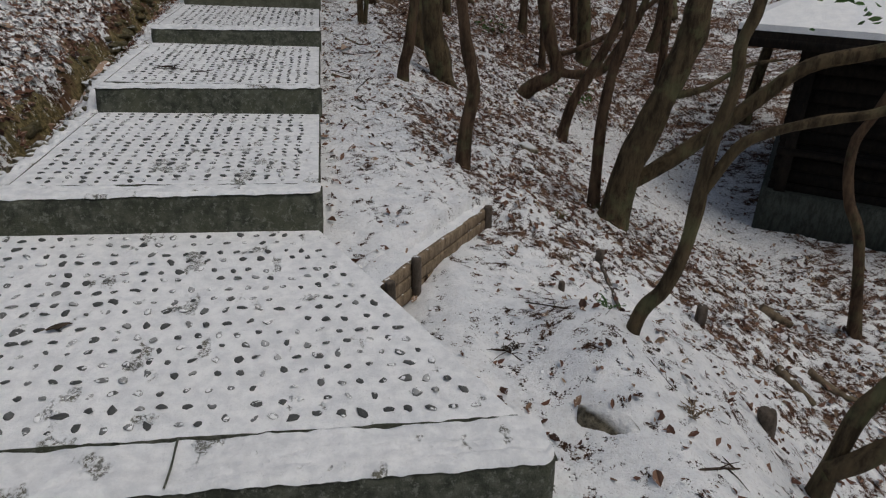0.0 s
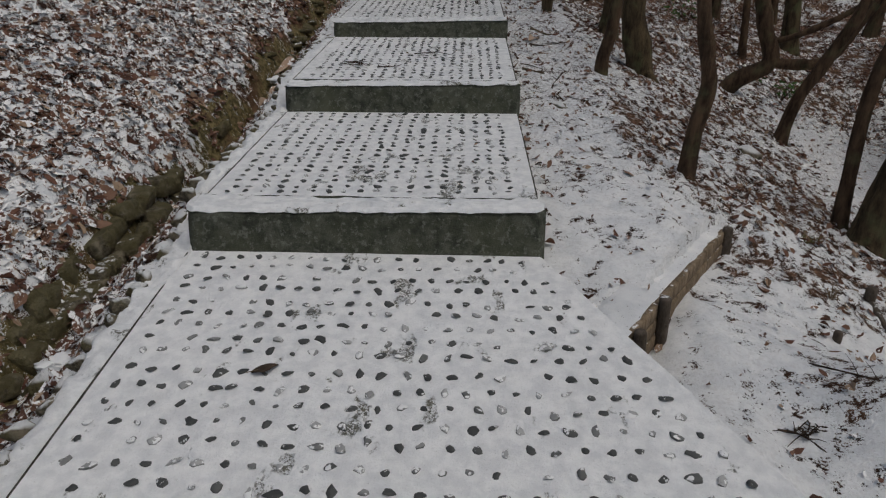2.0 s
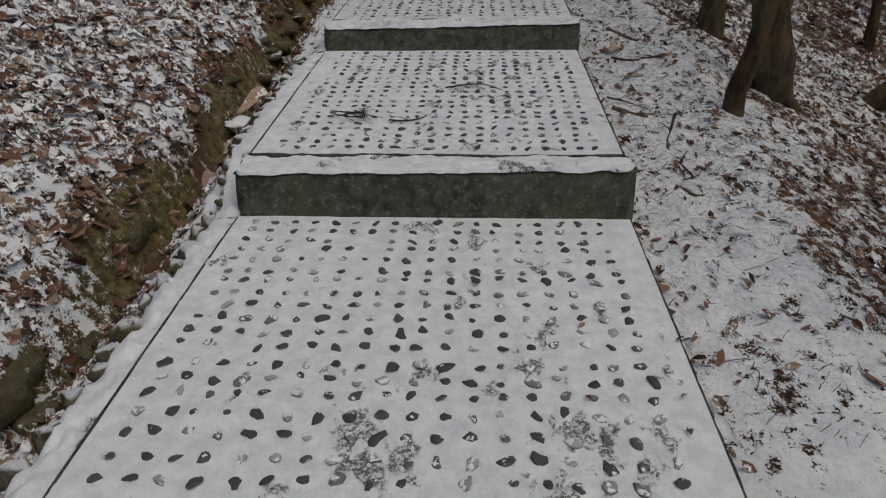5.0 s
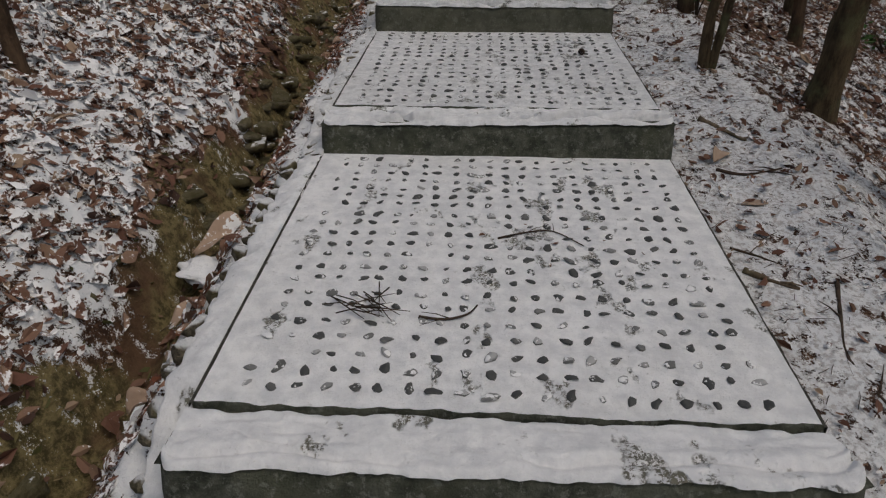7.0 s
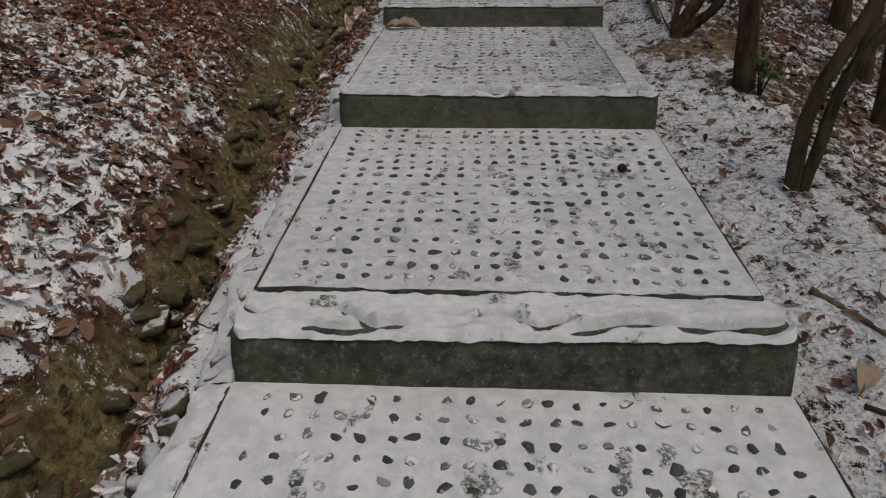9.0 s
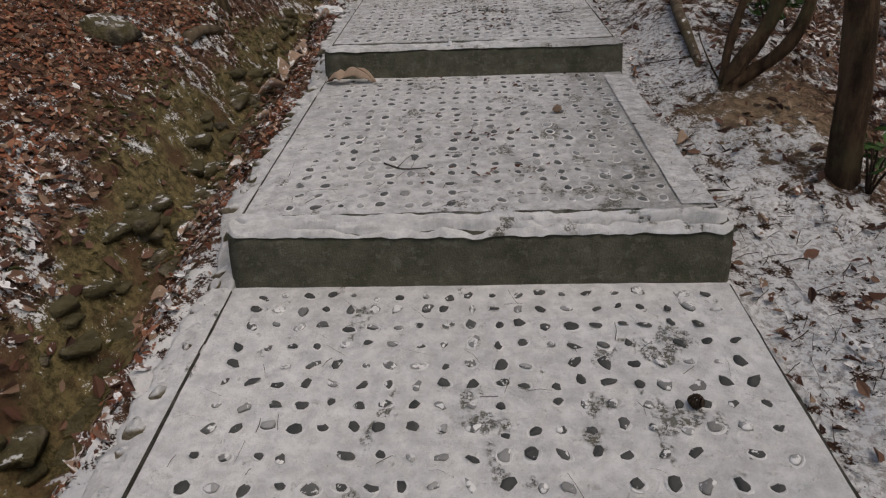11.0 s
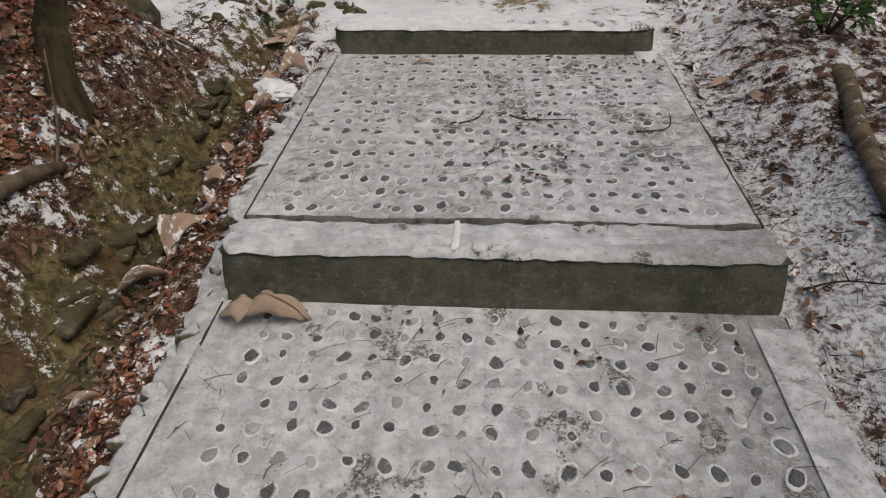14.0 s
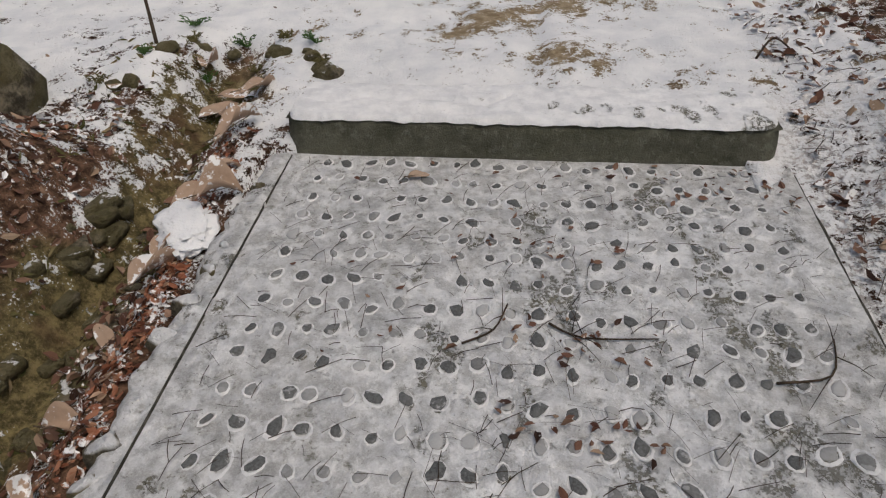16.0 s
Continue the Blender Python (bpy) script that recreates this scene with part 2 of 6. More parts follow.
M_SNOW = make_snow()
M_TOPS = [make_snow_top("trodden_snow", b, i, 0.28 if i == 4 else 0.0) for i, b in enumerate((0.05, 0.07, 0.10, 0.22, 0.33, 0.42, 1.0))]
M_CONC = make_concrete()
M_CONC_DRY = make_concrete("drier_concrete", True)
M_EDGE_DRY = make_concrete("pale_concrete_edge", True, 0.5)
M_PEB = make_pebble("dark_pebble", False)
M_PEBS = make_pebble("dark_pebbles", True)
M_PEB_FROST = make_pebble("frosted_pebble", False, 0.25)
M_PEBS_FROST = make_pebble("frosted_pebbles", True, 0.25)
M_ROCK = make_rock("mossy_field_stone", 0.9, 0.09)
M_EDGE = make_rock("snow_capped_cobble", 0.45, 0.36)
M_TAN = make_rock("tan_lichen_stone", 0.7, 0.12)
M_BOULD = make_rock("grey_boulder", 0.1, 0.42)
M_BARK = make_bark("brown_bark", (0.026, 0.017, 0.011), (0.115, 0.074, 0.046), 0.3)
M_BARK_G = make_bark("grey_lichen_bark", (0.024, 0.018, 0.011), (0.12, 0.088, 0.05), 0.5)
M_TWIG = make_bark("dark_twig", (0.03, 0.022, 0.016), (0.085, 0.06, 0.045), 0.1)
M_LOG = make_bark("weathered_log", (0.07, 0.05, 0.033), (0.2, 0.155, 0.105), 0.3, 0.15)
M_GROUND = make_ground()
M_LITTER = make_leaf("fallen_leaf", ((0.05, 0.027, 0.02), (0.15, 0.07, 0.047), (0.23, 0.13, 0.088), (0.40, 0.29, 0.20)), True)
M_RUSSET = make_leaf("russet_leaf", ((0.12, 0.045, 0.028), (0.32, 0.12, 0.066), (0.41, 0.195, 0.115), (0.54, 0.37, 0.26)), True)
M_BIGLEAF = make_leaf("large_dry_leaf", ((0.42, 0.3, 0.21), (0.46, 0.34, 0.25), (0.48, 0.36, 0.27), (0.36, 0.23, 0.14)), False)
M_SNOWLEAF = make_leaf("snow_dusted_dry_leaf", ((0.34, 0.2, 0.13), (0.44, 0.3, 0.21), (0.5, 0.37, 0.28), (0.3, 0.16, 0.09)), True)
M_GREEN = make_leaf("evergreen_leaf", ((0.03, 0.07, 0.018), (0.05, 0.12, 0.028), (0.075, 0.16, 0.04), (0.10, 0.17, 0.055)), False)
M_SEDGE = make_leaf("moss_grass", ((0.06, 0.07, 0.02), (0.11, 0.105, 0.035), (0.18, 0.15, 0.065), (0.28, 0.21, 0.12)), False)
M_PLANK = make_wood("weathered_plank", (0.11, 0.08, 0.05), (0.29, 0.22, 0.15), 0.1)
M_POST = make_wood("dark_post", (0.05, 0.04, 0.03), (0.13, 0.105, 0.085), 0.1)
# one near-black tone for the hut's walls, posts, eave and roof boards
M_HUT = make_wood("near_black_board", (0.006, 0.005, 0.004), (0.017, 0.013, 0.01))
M_BASE = make_wood("damp_grey_render", (0.03, 0.034, 0.028), (0.075, 0.083, 0.07))
M_GAP = make_wood("dark_joint", (0.03, 0.029, 0.023), (0.09, 0.087, 0.075))


# ---- mesh helpers ----
def part(name, bm, material, parent=None, label=""):
    """Links a bmesh as one mesh object, under a thing or part if one is given."""
    me = bpy.data.meshes.new(name)
    bm.to_mesh(me)
    bm.free()
    me.materials.append(material)
    for p in me.polygons:
        p.use_smooth = True
    ob = new(name, me)
    if parent is not None:
        ob.parent = parent
    if label:
        ob["label"] = label
    return ob


def sheet(name, verts, faces, material, parent=None, attrs=(), smooth=True):
    """One mesh from arrays of places and quads, with named values per vertex."""
    verts = np.asarray(verts, np.float32)
    faces = np.asarray(faces, np.int32)
    me = bpy.data.meshes.new(name)
    me.vertices.add(len(verts))
    me.vertices.foreach_set("co", verts.ravel())
    n = faces.shape[1]
    me.loops.add(faces.size)
    me.loops.foreach_set("vertex_index", faces.ravel())
    me.polygons.add(len(faces))
    me.polygons.foreach_set("loop_start", np.arange(len(faces), dtype=np.int32) * n)
    me.update(calc_edges=True)
    me.polygons.foreach_set("use_smooth", np.full(len(faces), smooth))
    for key, values in attrs:
        me.attributes.new(key, "FLOAT", "POINT").data.foreach_set("value", np.asarray(values, np.float32))
    me.materials.append(material)
    ob = new(name, me)
    if parent is not None:
        ob.parent = parent
    return ob


def grid_faces(nu, nv):
    i, j = np.meshgrid(np.arange(nu - 1), np.arange(nv - 1), indexing="ij")
    a = (i * nv + j).ravel()
    return np.stack([a, a + nv, a + nv + 1, a + 1], 1)


def empty(name, x, y, z, label, category, group="", kind=""):
    ob = new(name)
    ob.location = (x, y, z)
    bpy.context.view_layer.update()
    return tagged(ob, label, category, group, kind)


def local(ob, m):
    return Matrix.Translation(-Vector(ob.location)) @ m


def nz(x, y, s, seed=0.0):
    return noise.noise(Vector((x * s + seed * 7.3, y * s - seed * 3.1, seed * 1.9)))


def spline(pts, steps=5):
    """A smooth run through the places given."""
    p = [Vector(q) for q in pts]
    out = []
    for i in range(len(p) - 1):
        a, b, c, d = p[max(i - 1, 0)], p[i], p[i + 1], p[min(i + 2, len(p) - 1)]
        for s in range(steps):
            t = s / steps
            out.append(0.5 * ((2 * b) + (c - a) * t + (2 * a - 5 * b + 4 * c - d) * t * t + (3 * b - a - 3 * c + d) * t ** 3))
    out.append(p[-1])
    return out


def tube(bm, pts, radii, sides=8, rough=0.12, seed=0.0):
    """A tapered, slightly knobbly limb along a run of places."""
    rings = []
    side = Vector((1, 0, 0))
    for i, p in enumerate(pts):
        d = (pts[min(i + 1, len(pts) - 1)] - pts[max(i - 1, 0)]).normalized()
        side = (side - d * side.dot(d))
        side = side.normalized() if side.length > 1e-4 else d.orthogonal().normalized()
        up = d.cross(side)
        ring = []
        for k in range(sides):
            a = 2 * math.pi * k / sides
            r = radii[i] * (1 + rough * noise.noise(Vector((math.cos(a) * 1.3 + seed, math.sin(a) * 1.3, i * 0.35 + seed))))
            ring.append(bm.verts.new(p + (side * math.cos(a) + up * math.sin(a)) * r))
        rings.append(ring)
    for r0, r1 in zip(rings, rings[1:]):
        for k in range(sides):
            bm.faces.new((r0[k], r0[(k + 1) % sides], r1[(k + 1) % sides], r1[k]))
    bm.faces.new(list(reversed(rings[0])))
    bm.faces.new(rings[-1])


def block(bm, m, sx, sy, sz, bevel=0.0):
    res = bmesh.ops.create_cube(bm, size=1.0, matrix=m @ Matrix.Diagonal((sx, sy, sz, 1)))
    if bevel:
        edges = list({e for v in res["verts"] for e in v.link_edges})
        bmesh.ops.bevel(bm, geom=edges, offset=bevel, segments=2, affect="EDGES")


def leaf_arrays(places, normals, sizes, turns, rng, fold=0.35, width=0.5):
    """Folded leaves: six corners and two quads each."""
    n = len(places)
    t = np.stack([np.cos(turns), np.sin(turns), np.zeros(n)], 1)
    t -= normals * (t * normals).sum(1, keepdims=True)
    t /= np.linalg.norm(t, axis=1, keepdims=True) + 1e-9
    b = np.cross(normals, t)
    L, W = sizes[:, None], (sizes * width * rng.uniform(0.7, 1.2, n))[:, None]
    lift = (sizes * rng.uniform(-0.15, fold, n))[:, None]
    curl = (sizes * rng.uniform(-0.05, 0.25, n))[:, None]
    v = np.stack([
        places - t * L * 0.5 + normals * curl,
        places - t * L * 0.08 + b * W * 0.5 + normals * lift,
        places + t * L * 0.28 + b * W * 0.36 + normals * lift,
        places + t * L * 0.5 + normals * curl * 0.7,
        places + t * L * 0.25 - b * W * 0.38 + normals * lift,
        places - t * L * 0.1 - b * W * 0.5 + normals * lift,
    ], 1)
    base = np.arange(n)[:, None] * 6
    f = np.concatenate([base + np.array([0, 3, 2, 1]), base + np.array([0, 5, 4, 3])])
    return v.reshape(-1, 3), f


# ---- the lie of the land ----
ZY = [(-60, -4.0), (-4, -0.75), (0.4, -0.28), (2.2, -0.03), (4.08, 0.18), (5.985, 0.45), (7.81, 0.69), (9.615, 0.92), (11.4, 1.16), (11.9, 1.24), (14, 1.27), (60, 1.3)]
RIGHT = [(0.0, -0.03), (0.7, -0.05), (3.2, -1.08), (4.6, -1.62), (8.0, -1.7), (30, 4.0), (300, 8.0)]
LEFT = [(1.6, -0.04), (1.88, -0.05), (1.97, -0.16), (2.14, -0.2), (2.28, 0.0), (2.5, 0.18), (2.86, 0.38), (5.0, 1.5), (12, 4.2), (40, 8.0), (300, 10.0)]
PLANK_A, PLANK_B = Vector((0.30, 1.68)), Vector((1.10, 2.96))


def lerp(table, v):
    xs, ys = zip(*table)
    return np.interp(v, xs, ys)


def smooth(v, a, b):
    t = np.clip((v - a) / (b - a), 0, 1)
    return t * t * (3 - 2 * t)


def slab_right(y):
    """The stairway's outer edge: the lowest landing flares outwards."""
    return np.where(y < 2.2, np.clip((2.2 - y) * 0.487, 0, 0.9), -0.005 * y + 0.01)


def land(x, y):
    """Height of the ground."""
    x, y = np.asarray(x, float), np.asarray(y, float)
    z = lerp(ZY, y)
    flat = smooth(y, 11.3, 12.3)
    r = lerp(RIGHT, np.maximum(x, 0))
    r = r * (1 - 0.32 * smooth(y, 7.5, 9.5)) + 0.13 * smooth(y, 8.7, 10) * smooth(x, 0.1, 0.45) * (1 - smooth(x, 0.8, 1.6))
    rf = lerp([(0, 0.0), (1.2, 0.02), (3, -0.35), (6, -0.6), (300, -0.6)], np.maximum(x, 0))
    hill = 0.28 * np.maximum(0, y - 13) * smooth(x, 1.2, 3.5) * (1 - smooth(y, 40, 90) * 0.5)
    r = r * (1 - flat) + rf * flat + np.minimum(hill, 6)
    d = np.maximum(-x, 1.6)
    lf = lerp(LEFT, d)
    lf = lf + 0.10 * smooth(y, 8.2, 9.4) * smooth(d, 2.2, 2.5)
    lf = lf - 0.09 * np.exp(-((d - 2.1) / 0.09) ** 2) * smooth(y, 2.8, 3.6) * (1 - smooth(y, 7.0, 8.5))
    plateau = lerp([(1.6, -0.02), (12, 0.1), (300, 4)], d)
    fl = smooth(y, 10.95, 11.6)
    ditch_out = 1 - smooth(y, 11.9, 12.5)
    trough = -0.19 * np.exp(-((d - 2.1) / 0.14) ** 2) * ditch_out
    lf = lf * (1 - fl) + (plateau + trough) * fl
    z = z + np.where(x > -0.8, r, lf)
    z = z + 0.30 * smooth(x, 0.75, 1.4) * (1 - smooth(x, 1.65, 2.7)) * (1 - smooth(y, 1.45, 2.2)) * smooth(y, -1.5, 0)
    # the bank below the plank edging drops to a lower terrace
    ax, ay = PLANK_A
    ux, uy = (PLANK_B - PLANK_A).normalized()
    along = (x - ax) * ux + (y - ay) * uy
    off = (x - ax) * uy - (y - ay) * ux
    length = (PLANK_B - PLANK_A).length
    inside = smooth(along, -0.25, 0.05) * (1 - smooth(along, length, length + 0.35))
    z = z - np.where(off > -0.07, 0.19 * np.exp(-np.maximum(off, 0) / 0.38), 0) * inside
    # under the landings the soil lies lower
    under = (x < slab_right(y) - 0.14) & (x > -1.74) & (y < 11.42) & (y > -0.2)
    z = np.where(under, z - 0.22, z)
    return np.maximum(z, -1.25 + 0.02 * np.maximum(x - 4, 0)) + np.where(x > 8.5, 0.12 * (np.minimum(x, 30) - 8.5), 0)


def rough_land(x, y):
    """Small unevenness of soil and snow, away from the landings."""
    out = np.zeros(x.shape)
    for i in range(len(out)):
        a, b = float(x[i]), float(y[i])
        if -9 < a < 9 and -4 < b < 18:
            out[i] = 0.035 * nz(a, b, 1.7, 1) + 0.020 * nz(a, b, 6, 2) + 0.010 * nz(a, b, 17, 3)
    return out


def covers(x, y):
    """How much snow and how much moss lie on the soil at a place."""
    d = -x
    right = x > -0.8
    trail = smooth(x, -0.4, -0.2) * (1 - smooth(x + 0.2 * np.sin(y * 1.9) + 0.35 * smooth(y, 8.2, 9.2) + 0.12 * smooth(y, 10.3, 11), 0.7, 1.25))
    terrace = smooth(-y, -3.2, -2.4) * smooth(x, 0.2, 0.6) * (1 - smooth(x, 2.3, 3.2))
    late = smooth(y, 7.2, 9.0)
    broad = smooth(y, 7.2, 8.5) * (1 - smooth(y, 9.2, 10.0))
    wood_r = 0.60 - 0.12 * late + 0.10 * smooth(y, 9.3, 10.0) * (1 - smooth(x, 0.9, 1.4))
    wood_r = wood_r + 0.34 * smooth(x, 2.5, 3.0) * (1 - smooth(x, 4.6, 5.2)) * smooth(y, 3.9, 4.6) * (1 - smooth(y, 6.5, 8.0))
    s_r = np.maximum(wood_r, np.maximum(trail * (0.90 - 0.07 * smooth(y, 4.0, 5.0) - 0.02 * late), terrace * 0.84))
    early = 1 - smooth(y, 3.0, 5.2)
    mossy = smooth(d, 1.88 + 0.11 * late + 0.17 * early, 2.0 + 0.11 * late + 0.15 * early) * (1 - smooth(d + 0.07 * np.sin(y * 4.1) + 0.04 * np.sin(y * 11 + x * 9), 2.2 + 0.08 * broad, 2.36 + 0.2 * broad))
    s_l = 0.68 + 0.03 * smooth(y, 4.0, 5.0) * (1 - smooth(y, 6.0, 7.0)) - 0.26 * late + 0.2 * smooth(y, 11.0, 11.5)
    s_l = s_l - 0.03 * smooth(y, 6.2, 7.6) * smooth(d, 2.35, 2.7) * (1 - smooth(y, 8.0, 9.2)) - 0.16 * smooth(y, 8.0, 9.2) * smooth(d, 2.35, 2.7) * (1 - smooth(y, 11.0, 11.5))
    s_l = s_l * (1 - (0.85 - 0.35 * late - 0.45 * early) * mossy)
    top = np.where(right, smooth(y, 11.5, 12.0), smooth(y - 0.35 * np.sin(x * 2.0), 11.25, 11.8))
    s = np.where(right, s_r, s_l)
    ditch = np.exp(-((d - 2.1) / 0.2) ** 2) * (1 - smooth(y, 11.9, 12.4))
    s = s * (1 - top) + (0.92 - 0.7 * ditch - 0.42 * smooth(x, 0.15, 0.5) * (1 - smooth(y, 12.5, 13.4))) * top
    # bare worn patches at the head of the stairs
    for px, py, pr in ((-1.2, 12.3, 0.12), (0.42, 9.12, 0.16), (0.6, 8.55, 0.2), (0.75, 9.1, 0.3), (-0.72, 12.05, 0.16), (-0.95, 12.55, 0.22), (-0.55, 12.75, 0.15), (-0.1, 13.2, 0.3)):
        s = s - 0.4 * np.exp(-(((x - px) / 1.5) ** 2 + (y - py) ** 2) / pr ** 2)
    return np.clip(s, 0.02, 1), np.clip(mossy * (1 - top) + ditch * top, 0, 1)


def axis(lo, hi, step, far):
    near = np.arange(lo, hi + step / 2, step)
    out, s = [], step
    v = hi
    while v < far:
        s *= 1.07
        v += s
        out.append(v)
    low, s, v = [], step, lo
    while v > -far:
        s *= 1.07
        v -= s
        low.append(v)
    return np.concatenate([low[::-1], near, out])


def snow_lie(x, y, cover):
    """How thick the patchy snow lies: above nought it shows white and swells over the leaves."""
    out = np.zeros(x.shape)
    for i in range(len(out)):
        a, b = float(x[i]), float(y[i])
        if -6 < a < 9 and -2.5 < b < 18:
            out[i] = 0.3 * nz(a, b, 8.5, 31) + 0.5 * nz(a, b, 17, 32) + 0.2 * nz(a, b, 3, 33)
    return out + (cover - 0.5) * 1.0


gx, gy = axis(-4.0, 4.0, 0.036, 400), axis(-1.5, 13.4, 0.04, 400)
GX, GY = np.meshgrid(gx, gy, indexing="ij")
fx, fy = GX.ravel(), GY.ravel()
fz = land(fx, fy) + rough_land(fx, fy)
cov, mos = covers(fx, fy)
lie = snow_lie(fx, fy, cov)
swell = np.clip(lie, 0, 0.45) * 0.055 * smooth(np.abs(fx + 0.83) - 0.82, 0.05, 0.2) * (1 - smooth(cov, 0.72, 0.8) * 0.75)
ground = sheet("ground", np.stack([fx, fy, fz + swell], 1), grid_faces(len(gx), len(gy)), M_GROUND, None, (("snow_depth", lie), ("moss", mos), ("sand", smooth(fy, 11.5, 12.0) * (1 - smooth(np.abs(fx + 0.8), 1.0, 1.4)) + 0.6 * np.exp(-((fx - 0.5) ** 2 + (fy - 9.0) ** 2) / 0.25)), ("wear", (0.2 + 0.7 * smooth(fy, 2.5, 5.5) + 0.4 * smooth(fy, 8.5, 9.5)) * smooth(fx, -0.2, 0.05) * (1 - smooth(fy, 11.3, 12)))))
tagged(ground, "thin snow over leaf-strewn woodland soil beside the stairs", "ground", "", "structure")


def height(x, y):
    return float(land(np.array([x]), np.array([y]))[0] + rough_land(np.array([x]), np.array([y]))[0])


# ---- the stairway ----
# front, foot, top of the nosing, start of the landing, its height there, its end, its height there
STEPS = [
    (0.42, -0.32, -0.150, 0.70, -0.136, 2.200, 0.000),
    (2.20, 0.00, 0.157, 2.50, 0.170, 4.078, 0.212),
    (4.08, 0.21, 0.372, 4.34, 0.392, 5.983, 0.477),
    (5.985, 0.477, 0.600, 6.295, 0.622, 7.808, 0.700),
    (7.81, 0.700, 0.858, 8.01, 0.872, 9.612, 0.928),
    (9.615, 0.928, 1.040, 9.89, 1.060, 11.398, 1.130),
    (11.40, 1.130, 1.238, 11.66, 1.245, 11.70, 1.245),
]
# first pebble's x, gap to the outer edge, spacing across, spacing along, lean of the rows
PEBBLE_ROWS = [
    (-1.558, 0.125, 0.083, 0.085, 0.0),
    (-1.553, 0.140, 0.083, 0.0745, 0.02),
    (-1.520, 0.115, 0.0735, 0.075, 0.0),
    (-1.530, 0.095, 0.073, 0.080, 0.0),
    (-1.490, 0.165, 0.083, 0.082, 0.025),
    (-1.515, 0.150, 0.069, 0.090, 0.015),
]
XL = -1.645


def dome(seed, material):
    """A worn pebble, half sunk: a low lopsided dome."""
    rng = random.Random(seed)
    bm = bmesh.new()
    n = 8
    rings = []
    jit = [rng.uniform(0.66, 1.2) for _ in range(n)]
    for rad, z in ((1.0, -0.15), (0.9, 0.22), (0.5, 0.42)):
        rings.append([bm.verts.new((math.cos(2 * math.pi * k / n) * rad * jit[k], math.sin(2 * math.pi * k / n) * rad * jit[k] * 0.85, z * (1 + 0.25 * rng.uniform(-1, 1)))) for k in range(n)])
    top = bm.verts.new((rng.uniform(-0.15, 0.15), rng.uniform(-0.15, 0.15), 0.46))
    for a, b in zip(rings, rings[1:]):
        for k in range(n):
            bm.faces.new((a[k], a[(k + 1) % n], b[(k + 1) % n], b[k]))
    for k in range(n):
        bm.faces.new((rings[-1][k], rings[-1][(k + 1) % n], top))
    me = bpy.data.meshes.new("pebble")
    bm.to_mesh(me)
    bm.free()
    me.materials.append(material)
    for p in me.polygons:
        p.use_smooth = True
    return me


PEBBLES = [dome(100 + i, M_PEB) for i in range(8)]
FROSTED = [dome(100 + i, M_PEB_FROST) for i in range(8)]


def cobble(seed, material, name, flats=7):
    """A rounded field stone."""
    rng = random.Random(seed)
    bm = bmesh.new()
    bmesh.ops.create_icosphere(bm, subdivisions=2, radius=1.0)
    for v in bm.verts:
        f = 1 + 0.34 * noise.noise(v.co * 1.2 + Vector((seed, 0, 0))) + 0.2 * noise.noise(v.co * 2.7 + Vector((0, seed, 0)))
        v.co = v.co * f
        for ax in (Vector((0.8, 0.5, 0.3)), Vector((-0.5, 0.6, 0.6)), Vector((0.2, -0.9, 0.4)), Vector((-0.1, 0.1, 1)), Vector((-0.9, -0.4, 0.3)), Vector((0.5, -0.4, 0.8)), Vector((0.1, 0.95, 0.2)))[:flats]:
            a = ax.normalized()
            o = v.co.dot(a) - rng_flat(seed, ax)
            if o > 0:
                v.co -= a * o * 0.95
    me = bpy.data.meshes.new(name)
    bm.to_mesh(me)
    bm.free()
    me.materials.append(material)
    for p in me.polygons:
        p.use_smooth = True
    return me


def rng_flat(seed, ax):
    return 0.58 + 0.17 * math.sin(seed * 12.9 + ax.x * 7 + ax.y * 3)


EDGE_STONES = [cobble(20 + i, M_EDGE, "edging_stone") for i in range(6)]
ROCKS = [cobble(50 + i, M_ROCK, "ditch_stone") for i in range(6)]


def rubble(seed):
    """A rough-split wall stone: a skewed block with worn edges and uneven faces."""
    rng = random.Random(seed)
    bm = bmesh.new()
    bmesh.ops.create_cube(bm, size=2.0)
    for v in bm.verts:
        v.co += Vector((rng.uniform(-0.4, 0.12), rng.uniform(-0.4, 0.12), rng.uniform(-0.4, 0.1)))
    bmesh.ops.bevel(bm, geom=list(bm.edges), offset=0.2, segments=1, affect="EDGES")
    bmesh.ops.subdivide_edges(bm, edges=list(bm.edges), cuts=1, use_grid_fill=True)
    for v in bm.verts:
        v.co += v.co.normalized() * (0.16 * noise.noise(v.co * 1.1 + Vector((seed, 0, 0))) + 0.07 * noise.noise(v.co * 3.3 + Vector((0, seed, 0))))
    me = bpy.data.meshes.new("wall_stone")
    bm.to_mesh(me)
    bm.free()
    me.materials.append(M_ROCK)
    for p in me.polygons:
        p.use_smooth = True
    return me


RUBBLE = [rubble(150 + i) for i in range(8)]


# how far the front edge of each nosing stands above its back, and leans back from the foot
RAISED = (0.0, 0.026, 0.018, 0.012, 0.0, 0.020, 0.0)
LEANS = (0.022, 0.042, 0.036, 0.034, 0.03, 0.042, 0.022)


def front_lift(k, x):
    """The front edge is a little higher towards its outer end."""
    return RAISED[k] + ((x + 0.83) * 0.016 if 0 < k < 4 else 0.0)


